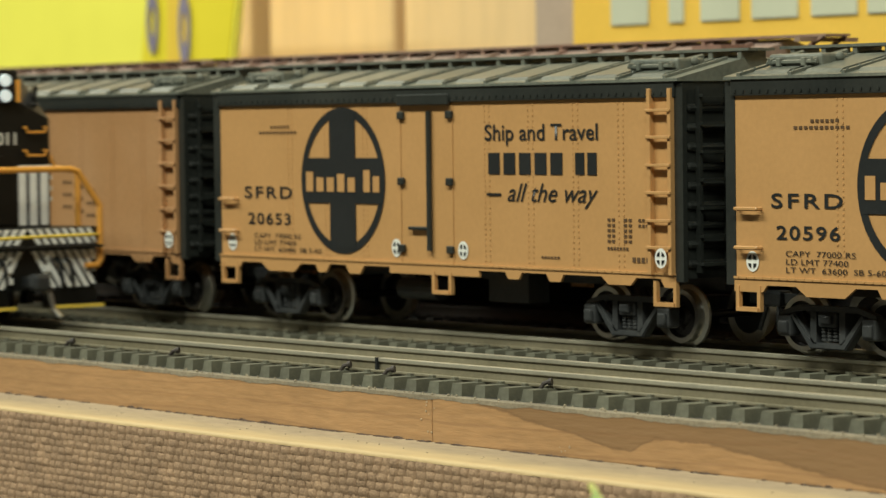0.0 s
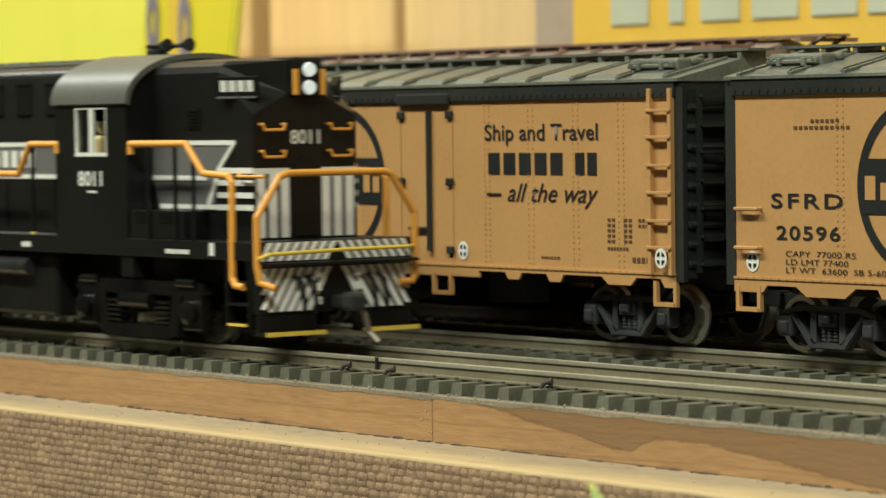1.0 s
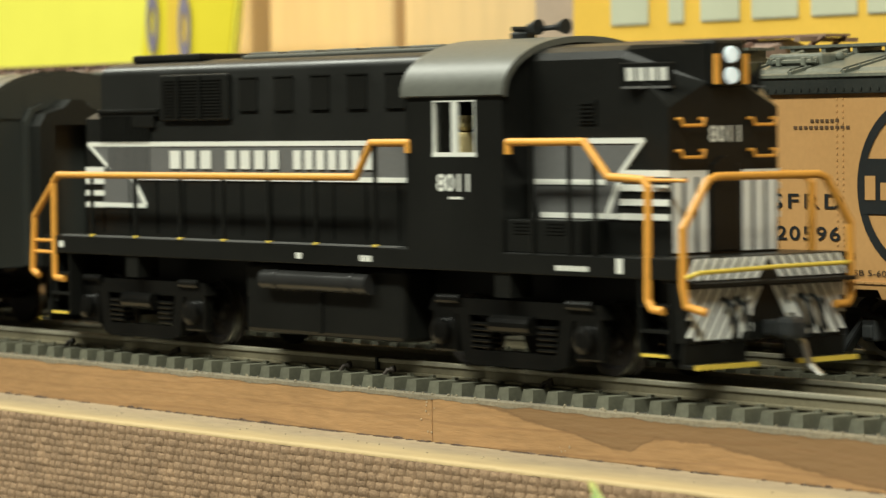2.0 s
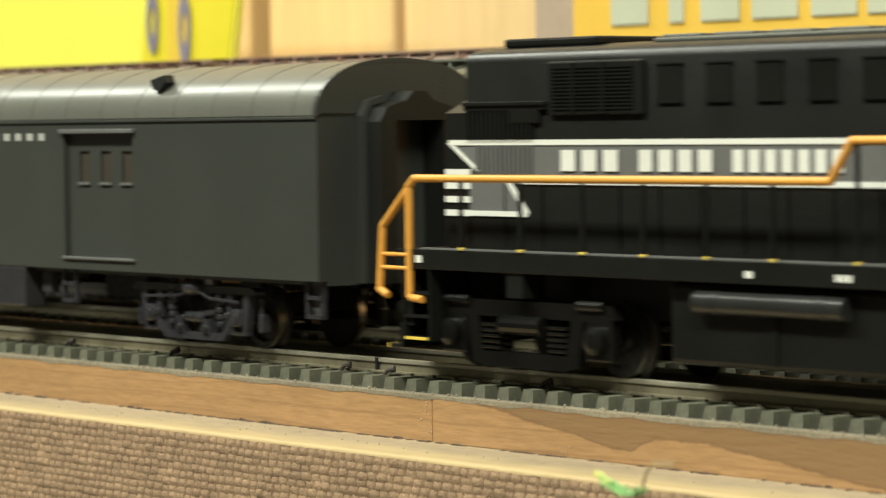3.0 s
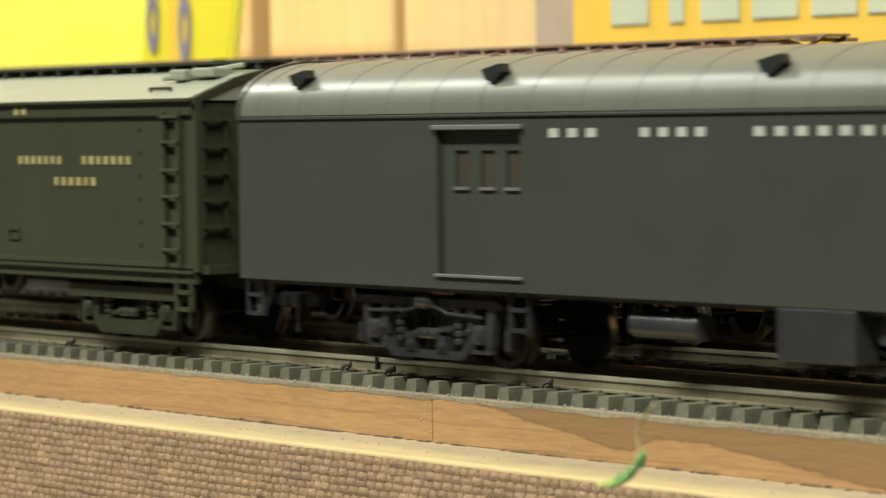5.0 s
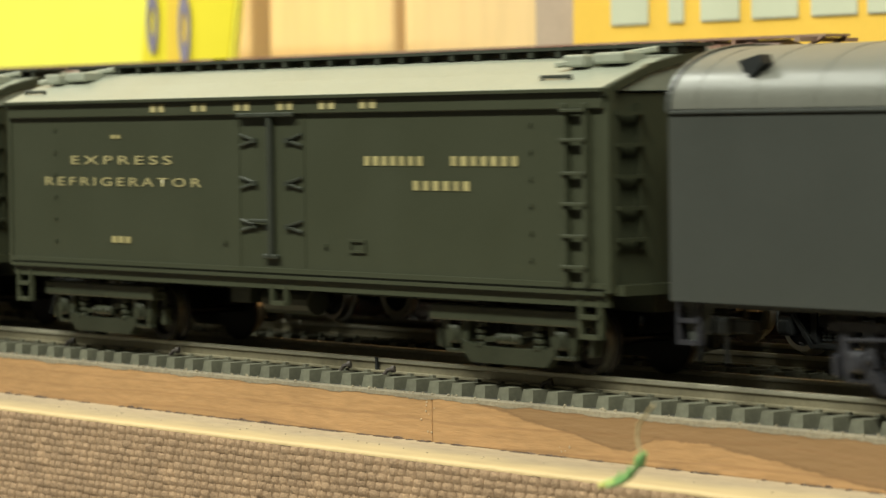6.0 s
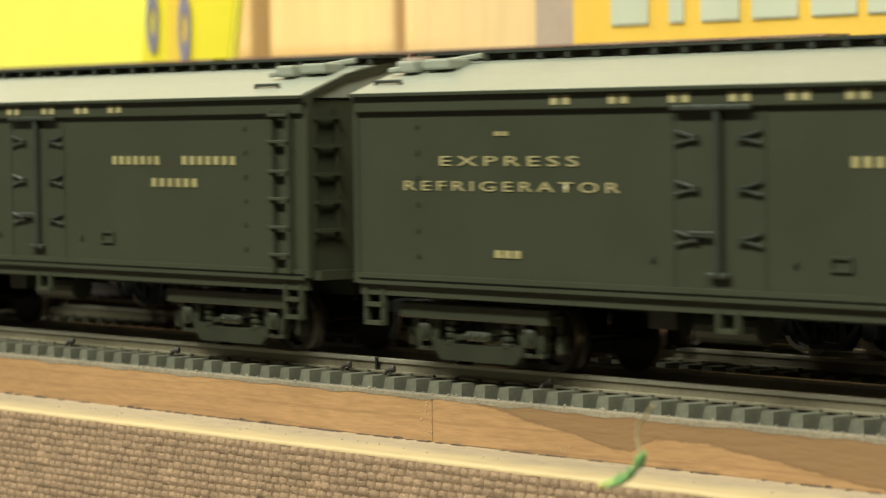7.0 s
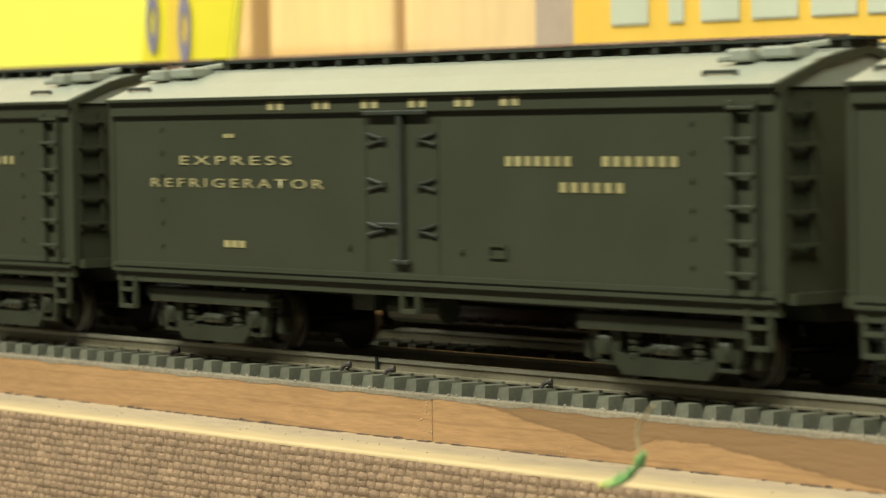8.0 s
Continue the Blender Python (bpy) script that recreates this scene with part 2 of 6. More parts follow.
def rod(bm, p, q, r, seg=10):
    p, q = Vector(p), Vector(q)
    m = Matrix.Translation((p + q) / 2) @ (q - p).to_track_quat("Z", "Y").to_matrix().to_4x4()
    bmesh.ops.create_cone(bm, cap_ends=True, segments=seg, radius1=r, radius2=r, depth=(q - p).length, matrix=m)


def ball(bm, p, r, seg=8):
    bmesh.ops.create_uvsphere(bm, u_segments=seg, v_segments=seg // 2 + 2, radius=r, matrix=Matrix.Translation(p))


def tube(bm, path, r, seg=8):
    for p, q in zip(path, path[1:]):
        rod(bm, p, q, r, seg)
    for p in path[1:-1]:
        ball(bm, p, r, seg)


def lathe(bm, prof, seg=28, at=(0, 0, 0)):
    """A profile of (radius, y) turned about the y axis."""
    rings = []
    for r, y in prof:
        rings.append([bm.verts.new((at[0] + r * math.sin(2 * math.pi * i / seg), at[1] + y, at[2] + r * math.cos(2 * math.pi * i / seg))) for i in range(seg)])
    fs = [bm.faces.new(rings[0]), bm.faces.new(rings[-1])]
    for a, b in zip(rings, rings[1:]):
        for i in range(seg):
            j = (i + 1) % seg
            fs.append(bm.faces.new((a[i], a[j], b[j], b[i])))
    bmesh.ops.recalc_face_normals(bm, faces=fs)


def part(name, bm, material, parent=None, label="", at=(0, 0, 0), smooth=False):
    """Links a bmesh, built in millimetres, as one mesh object, under a thing or a part where one is given."""
    bmesh.ops.scale(bm, vec=(MM, MM, MM), verts=bm.verts)
    me = bpy.data.meshes.new(name)
    bm.to_mesh(me)
    bm.free()
    if smooth:
        me.shade_smooth()
        me.set_sharp_from_angle(angle=radians(38))
    me.materials.append(material)
    ob = new(name, me)
    ob.location = Vector(at) * MM
    if parent:
        ob.parent = parent
    if label:
        ob["label"] = label
    return ob


def base(name, x, y, z, label, category, group=""):
    ob = new(name)
    ob.empty_display_size = 0.01
    ob.location = (x * MM, y * MM, z * MM)
    return tagged(ob, label, category, group)


def again(ob, parent, at):
    """Another object on the same mesh."""
    c = new(ob.name.split(".")[0], ob.data)
    c.location = Vector(at) * MM
    c.parent = parent
    return c


def lettering(name, text, x0, x1, z0, z1, y, material, parent, bold=0.0, shear=0.0, space=1.0):
    """Raised lettering on a side that faces -y, filling the given rectangle."""
    cu = bpy.data.curves.new(name, "FONT")
    cu.body, cu.offset, cu.shear, cu.resolution_u, cu.space_character = text, bold, shear, 3, space
    tmp = new(name, cu)
    bpy.context.view_layer.update()
    me = bpy.data.meshes.new_from_object(tmp.evaluated_get(bpy.context.evaluated_depsgraph_get()))
    bpy.data.objects.remove(tmp)
    xs, ys = [v.co.x for v in me.vertices], [v.co.y for v in me.vertices]
    bm = bmesh.new()
    bm.from_mesh(me)
    bpy.data.meshes.remove(me)
    kx, kz = (x1 - x0) / (max(xs) - min(xs)), (z1 - z0) / (max(ys) - min(ys))
    ax, az = min(xs), min(ys)
    for v in bm.verts:
        v.co = (x0 + (v.co.x - ax) * kx, y, z0 + (v.co.y - az) * kz)
    return part(name, bm, material, parent)


def bars(name, words, y, material, parent, fill=0.74, tall=None):
    """Words that become plain bars: (x0, x1, z0, z1, letters), one short bar a letter, each as high as tall says."""
    tiny = bmesh.new()
    for x0, x1, z0, z1, n in words:
        w = (x1 - x0) / n
        for i in range(n):
            bm = tiny if z1 - z0 < 1.3 else bmesh.new()
            g = (1 - fill) / 2 if n > 1 else 0.0
            top = z0 + (z1 - z0) * (tall[i % len(tall)] if tall else 1.0)
            box(bm, x0 + i * w + w * g, x0 + (i + 1) * w - w * g, y, y + 0.1, z0, top)
            if bm is not tiny:
                part(name, bm, material, parent)
    if tiny.verts:
        tagged(part("fine_print", tiny, material, parent), kind="stuff")
    else:
        tiny.free()


# ---- room and benchwork ----
def structure(name, bm, material, label=""):
    return tagged(part(name, bm, material), label, "", "", "structure")


def slab(name, x0, x1, y0, y1, z0, z1, material, label=""):
    bm = bmesh.new()
    box(bm, x0, x1, y0, y1, z0, z1)
    return structure(name, bm, material, label)


slab("floor", -2600, 2200, -2300, 900, -1130, -1080, PLASTER, "plain room floor")
slab("ceiling", -2600, 2200, -2300, 900, 1260, 1300, PLASTER, "plain room ceiling")
slab("wall_west", -2640, -2600, -2300, 900, -1080, 1260, PLASTER, "plain plaster wall")
slab("wall_east", 2200, 2240, -2300, 900, -1080, 1260, PLASTER, "plain plaster wall")
slab("wall_south", -2600, 2200, -2340, -2300, -1080, 1260, PLASTER, "plain plaster wall")
slab("wall_north", -2600, 2200, 336, 376, -1080, 1260, SEAM, "dark wall behind pine boards")
# bench coloured near black to hold the deep shade under the cars
slab("bench_top", -1400, 1400, -17, 336, -60, -12.2, SHADE_BOARD, "bench top under the tracks, shade painted in as black")


def pine_boards():
    wall = bpy.data.objects["wall_north"]
    # board edges along the wall; the wider gaps show dark
    spans = [(-1200, -1102), (-1100, -1002), (-1000, -902), (-900, -814), (-812, -708), (-706, -607), (-605, -534), (-522, -448.5), (-442.5, -371), (-369, -264), (-262, -162), (-160, -62), (-60, 38), (40, 138), (140, 238), (240, 338), (340, 440)]
    for a, b in spans:
        bm = bmesh.new()
        box(bm, a, b, 322, 335.9, -12, 900, 1.5)
        part("plank", bm, PLANK, wall)


def roadbed():
    bm = bmesh.new()
    box(bm, -1300, 13.55, -17.6, 134, -12, -4.7, 0.15)
    box(bm, 13.75, 1300, -17.62, 134, -12, -4.75, 0.15)
    structure("roadbed", bm, ROADBED, "brown wooden roadbed board with a butt joint and dusty top")
    bm = bmesh.new()
    rnd = random.Random(11)
    low, X = [], 140.0
    while X > -150:
        low.append((X, -5.1 + 0.2 * math.sin(X * 0.13) * math.sin(X * 0.41 + 1) + rnd.uniform(-0.1, 0.1)))
        X -= rnd.uniform(0.5, 1.6)
    prism(bm, [(-1300, -5.0), (-1300, -4.45), (1300, -4.45), (1300, -5.0)] + low, -17.67, -17.55)
    box(bm, -1300, 1300, -17.54, -14.9, -4.95, -4.46)
    structure("roadbed_dust", bm, DUST_BED, "grey-tan dust and glue along the roadbed edge")
    bm = bmesh.new()
    box(bm, -1300, 1300, -14.85, 133.5, -4.74, -4.47)
    structure("track_ground", bm, OLIVE_GROUND, "dark olive painted ground between the tracks")
    bm = bmesh.new()
    rng = random.Random(3)
    # a hand-sanded round front edge, slightly wavy along its length
    stations = [-1300, -400] + [-160 + 2.5 * k for k in range(121)] + [400, 1300]
    rows = []
    for X in stations:
        d, e = rng.uniform(-0.07, 0.07), rng.uniform(-0.09, 0.09)
        rows.append([bm.verts.new((X, -y, z)) for y, z in ((17, -12), (31.0, -12), (33.2 + e, -12.0 + d * 0.3), (33.75 + e * 0.6, -12.1 + d * 0.5), (33.95 + e * 0.6, -12.4 + d), (33.95, -12.7), (29.9, -12.75), (29.9, -14.4), (17, -14.4))])
    fs = []
    for p, q in zip(rows, rows[1:]):
        for i in range(len(p)):
            j = (i + 1) % len(p)
            fs.append(bm.faces.new((p[i], p[j], q[j], q[i])))
    fs += [bm.faces.new(rows[0]), bm.faces.new(rows[-1])]
    bmesh.ops.recalc_face_normals(bm, faces=fs)
    ledge = structure("ledge", bm, LEDGE, "dusty pale plywood ledge, worn yellow at its front edge")
    ledge.data.shade_smooth()
    ledge.data.set_sharp_from_angle(angle=radians(50))
    bm = bmesh.new()
    for k in range(120):
        x = rng.gauss(-30, 60) if k % 3 else rng.uniform(-140, 120)
        w = rng.uniform(0.3, 1.9)
        # low ragged crumbs pressed into the corner
        top = rng.uniform(0.06, 0.4) * (1.0 if k % 4 == 0 else 0.5)
        prism(bm, [(x - w, -12.05), (x - w * rng.uniform(0.3, 0.8), -12 + top), (x + w * rng.uniform(-0.2, 0.3), -12 + top * rng.uniform(0.5, 1.2)), (x + w, -12.05)], -18.1 - rng.uniform(0, 0.4), -17.4)
    tagged(part("grime", bm, GRIME), "dark crumbs along the foot of the roadbed", "grime", kind="stuff")
    bm = bmesh.new()
    for k in range(70):
        x, y, q = rng.uniform(-140, 120), rng.uniform(-29, -18), rng.uniform(0.05, 0.15)
        ball(bm, (x, y, -12 + q * 0.3), q, 5)
    for k in range(160):
        x, y, q = rng.uniform(-140, 120), rng.uniform(-17, -14.8), rng.uniform(0.08, 0.3)
        ball(bm, (x, y, -4.45 + q * 0.4), q, 5)
    tagged(part("grit", bm, DUST_BED), "pale grit scattered on the ledge and roadbed", "grit", kind="stuff")
    # old putty crumbs round the butt joint
    for name, mat, n, label in (("putty", LEDGE, 12, "pale putty crumbs on the board"),):
        bm = bmesh.new()
        for k in range(n):
            far = mat is LEDGE and k % 3 == 0
            x = (47 + rng.gauss(0, 1.3)) if far else 13.6 + rng.gauss(0, 0.22 if mat is GRIME else 1.6)
            z = (-10.9 + rng.gauss(0, 0.35)) if far else rng.uniform(-11.6, -5.4)
            q = rng.uniform(0.08, 0.24)
            prism(bm, [(x - q, z - q * 0.5), (x + q * rng.uniform(0.3, 1), z - q * 0.8), (x + q, z + q * 0.4), (x - q * 0.3, z + q * rng.uniform(0.6, 1.2))], -17.7, -17.55)
        tagged(part(name, bm, mat), label, "grime", kind="stuff")
    # unseen board, added to keep the bright wall from showing under the cars
    bm = bmesh.new()
    box(bm, -1300, 1300, 136, 150, -12.2, 38)
    structure("riser", bm, SHADE_BOARD, "added dark board that blocks the bright view under the cars")


def jute_fascia():
    bm = bmesh.new()
    box(bm, -1300, 1300, -34.1, -30, -110, -12.75)
    fascia = structure("fascia", bm, WEAVE_SHADE, "brown woven jute fascia under the ledge")
    rng = random.Random(5)
    verts, faces = [], []
    # each row is one thick weft thread, pinched in narrow slits where the warp holds it down
    for r in range(27):
        z, x, stations = -13.35 - r * 1.3, -152 + (1.5 if r % 2 else 0) + rng.uniform(-0.4, 0.4), []
        while x < 150:
            w, d, up, lean = rng.uniform(1.9, 2.9), rng.uniform(0.36, 0.6), rng.uniform(-0.12, 0.12), rng.uniform(-0.1, 0.1)
            pinch = rng.uniform(-0.1, 0.2)
            stations += [(x, pinch - 0.08, up, lean), (x + 0.34, pinch - 0.1, up, lean), (x + 0.38, d * 0.9, up, lean), (x + w * 0.3, d, up, lean), (x + w * 0.6, d * 0.82, up, lean), (x + w - 0.04, d * 0.95, up, lean)]
            x += w
        i = len(verts)
        for px, d, up, lean in stations:
            for pz, k in ((-0.72, 0.6), (-0.3, 0.95), (0.25, 1.0), (0.72, 0.66)):
                verts.append(((px + lean * pz) * MM, (-34.1 - d * k) * MM, (z + up + pz) * MM))
        faces += [(i + q * 4 + k, i + q * 4 + k + 4, i + q * 4 + k + 5, i + q * 4 + k + 1) for q in range(len(stations) - 1) for k in range(3)]
    # stray fibres standing off the cloth
    for k in range(420):
        x, z = rng.uniform(-150, 150), rng.uniform(-46, -13)
        a, q = rng.uniform(-0.7, 0.7) + (1.57 if k % 3 == 0 else 0), rng.uniform(0.5, 1.3)
        i = len(verts)
        ux, uz = math.sin(a) * q, math.cos(a) * q
        for px, pz, py in ((-0.06, 0, -0.3), (0.06, 0, -0.3), (ux + 0.05, uz, -0.62), (ux - 0.05, uz, -0.62), (ux / 2, uz / 2, -0.36)):
            verts.append(((x + px) * MM, (-34.1 + py) * MM, (z + pz) * MM))
        faces += [(i, i + 1, i + 2, i + 3), (i + 1, i + 4, i + 2), (i, i + 3, i + 4)]
    me = bpy.data.meshes.new("weave")
    me.from_pydata(verts, [], faces)
    me.shade_smooth()
    me.materials.append(WEAVE)
    ob = new("weave", me)
    ob.parent = fascia
    tagged(ob, kind="stuff")


def track(name, y, z, x0, x1, label, pitch=6.06, phase=-26.2, kit=(RAIL, RAIL_HEAD, TIE)):
    t = base(name, 0, y, z, label, "")
    tagged(t, kind="structure")
    for s in (-8.6, 8.6):
        bm = bmesh.new()
        for k in ((-0.25, 0.25, -2.1, -0.7, 0), (-1.15, 1.15, -2.5, -2.05, 0.1)):
            box(bm, x0, x1, s + k[0], s + k[1], k[2], k[3], k[4])
        rail = part("rail", bm, kit[0], t)
        bm = bmesh.new()
        box(bm, x0, x1, s - 0.55, s + 0.55, -0.75, 0.0, 0.14)
        part("rail_head", bm, kit[1], rail)
    bm = bmesh.new()
    v = [bm.verts.new(p) for p in ((-1.5, -14.7, -2.0), (1.5, -14.7, -2.0), (1.5, 14.7, -2.0), (-1.5, 14.7, -2.0), (-1.2, -14.4, 0), (1.2, -14.4, 0), (1.2, 14.4, 0), (-1.2, 14.4, 0))]
    for f in ((0, 1, 2, 3), (4, 5, 6, 7), (0, 1, 5, 4), (1, 2, 6, 5), (2, 3, 7, 6), (3, 0, 4, 7)):
        bm.faces.new([v[i] for i in f])
    for s in (-8.6, 8.6):
        for e in (-1.5, 1.5):
            box(bm, -0.45, 0.45, s + e - 0.35, s + e + 0.35, -0.05, 0.42)
    bmesh.ops.recalc_face_normals(bm, faces=bm.faces)
    first = None
    n0, n1 = math.ceil((x0 - phase) / pitch), math.floor((x1 - phase) / pitch)
    for i in range(n0, n1 + 1):
        x = phase + i * pitch
        if first is None:
            first = part("tie", bm, kit[2], t, "", (x, 0, -2.5))
        else:
            again(first, t, (x, 0, -2.5))
    return t


def rail_joiners(t):
    """Stray spikes and nail heads beside the near rail."""
    for x, y, h in ((-19.4, -10.9, 1.1), (-6.5, -11.2, 1.0), (34.5, -10.9, 1.1), (-73, -10.9, 1.0), (-110, -10.9, 1.0)):
        bm = bmesh.new()
        tube(bm, [(x - 0.9, y - 0.4, -2.6), (x - 0.3, y - 0.1, -2.5 + h * 0.75), (x + 0.7, y + 0.3, -2.5 + h)], 0.36, 7)
        rod(bm, (x + 0.5, y + 0.2, -2.5 + h * 0.95), (x + 1.0, y + 0.5, -2.5 + h * 1.02), 0.6, 10)
        part("track_nail", bm, RUST_SHADE, t, "dark bent track nail")
    bm = bmesh.new()
    box(bm, -12.7, -12.2, -9.5, -8.0, -2.4, 0.05)
    part("rail_joint", bm, INK, t, "dark gap in the rail")


pine_boards()
roadbed()
jute_fascia()
near_track = track("track_front", 0, 0, -700, 700, "model railway track with grey plastic ties and brass rails")
rail_joiners(near_track)
track("track_middle", 58.1, -0.7, -700, 700, "second model railway track behind the first", phase=-24)
# dark rails and ties carry the shade below the standing cars
track("track_rear", 112, -0.7, -700, 700, "third model railway track under standing cars", phase=-22, kit=(RUST_SHADE, RUST_SHADE, TIE_SHADED))


# ---- running gear ----
def coil(bm, x, y, z0, z1, r, turns, seg=10):
    """A stubby coil spring in one closed skin."""
    h, prof = (z1 - z0) / turns, []
    for k in range(turns):
        prof += [(r * 0.62, z0 + k * h), (r, z0 + (k + 0.25) * h), (r, z0 + (k + 0.7) * h), (r * 0.62, z0 + (k + 0.95) * h)]
    rings = [[bm.verts.new((x + q * math.cos(2 * math.pi * i / seg), y + q * math.sin(2 * math.pi * i / seg), z)) for i in range(seg)] for q, z in prof]
    fs = [bm.faces.new(rings[0]), bm.faces.new(rings[-1])]
    for a, b in zip(rings, rings[1:]):
        for i in range(seg):
            j = (i + 1) % seg
            fs.append(bm.faces.new((a[i], a[j], b[j], b[i])))
    bmesh.ops.recalc_face_normals(bm, faces=fs)


def wheelset(parent, x, z, r, gauge=7.6, face=WHEEL, bright=(0.97, 1.03)):
    bm = bmesh.new()
    for s in (-1, 1):
        prof = [(0.8, -1.3), (1.5, -1.25), (1.9, -0.5), (r * 0.72, -0.35), (r * 0.8, -1.15), (r * 0.985, -1.2), (r, 0.4), (r + 0.75, 0.7), (r + 0.75, 1.25), (r * 0.8, 1.3), (0.8, 1.2)]
        lathe(bm, [(a, y * -s if s > 0 else y) for a, y in prof], 30, (0, s * (gauge + 0.7), 0))
    rod(bm, (0, -13, 0), (0, 13, 0), 0.75)
    for s in (-1, 1):
        for k in range(4):
            a = k * math.pi / 2
            ball(bm, (math.sin(a) * r * 0.45, s * (gauge + 1.35), math.cos(a) * r * 0.45), 0.4, 6)
    ob = part("wheelset", bm, face, parent, "", (x, 0, z), True)
    # the tread and flange are bright metal
    ob.data.materials.append(STEEL)
    for p in ob.data.polygons:
        cx, cy, cz = p.center
        if bright[0] < math.hypot(cx, cz) / (r * MM) < bright[1]:
            p.material_index = 1
    return ob


def truck_freight(parent, x, wb, material, y=12.4):
    """Cast side frames of the bettendorf kind, with springs and journal boxes."""
    bm = bmesh.new()
    box(bm, -2.6, 2.6, -11, 11, 4.2, 7.6, 0.4)
    t = part("truck", bm, material, parent, "", (x, 0, 0))
    h = wb / 2
    for s in (-1, 1):
        bm = bmesh.new()
        a, b = (s * y - 0.8, s * y + 0.8)
        # upper and lower chords and the columns, with open triangles between them
        prism(bm, [(-h - 1.6, 6.2), (-h - 1.2, 7.1), (-h + 3, 8.3), (h - 3, 8.3), (h + 1.2, 7.1), (h + 1.6, 6.2), (h - 3, 7.3), (-h + 3, 7.3)], a, b)
        prism(bm, [(-h + 1.1, 6.7), (-h + 2.2, 6.9), (-3.2, 2.1), (3.2, 2.1), (h - 2.2, 6.9), (h - 1.1, 6.7), (4.2, 1.0), (-4.2, 1.0)], a, b)
        prism(bm, [(-h + 1.3, 6.6), (-h + 2.0, 6.6), (-3.5, 1.9), (3.5, 1.9), (h - 2.0, 6.6), (h - 1.3, 6.6), (4.1, 1.25), (-4.1, 1.25)], s * (y + 0.7) - 0.35, s * (y + 0.7) + 0.35)
        for e in (-1, 1):
            box(bm, e * 3.4 - 0.7, e * 3.4 + 0.7, a, b, 1.8, 7.4)
        part("sideframe", bm, material, t)
        for e in (-1, 1):
            bm = bmesh.new()
            box(bm, e * h - 1.7, e * h + 1.7, s * y - 1.3, s * y + 1.5, 2.9, 6.6, 0.5)
            box(bm, e * h - 1.1, e * h + 1.1, s * (y + 1.0) - 0.8, s * (y + 1.0) + 0.9, 3.4, 5.6, 0.3)
            part("journal_box", bm, material, t)
        bm = bmesh.new()
        box(bm, -2.2, 2.2, s * y - 1.0, s * y + 1.3, 4.7, 7.3, 0.4)
        box(bm, -1.4, 1.4, s * (y + 1.2) - 0.5, s * (y + 1.2) + 0.5, 5.3, 6.8, 0.3)
        part("bolster_end", bm, material, t)
        for e in (-1.4, 0, 1.4):
            bm = bmesh.new()
            coil(bm, e, s * y, 2.3, 4.75, 0.62, 4, 8)
            part("spring", bm, material, t)
    for e in (-h, h):
        wheelset(t, e, 4.85, 4.85, bright=(0.86, 2.0))
    return t


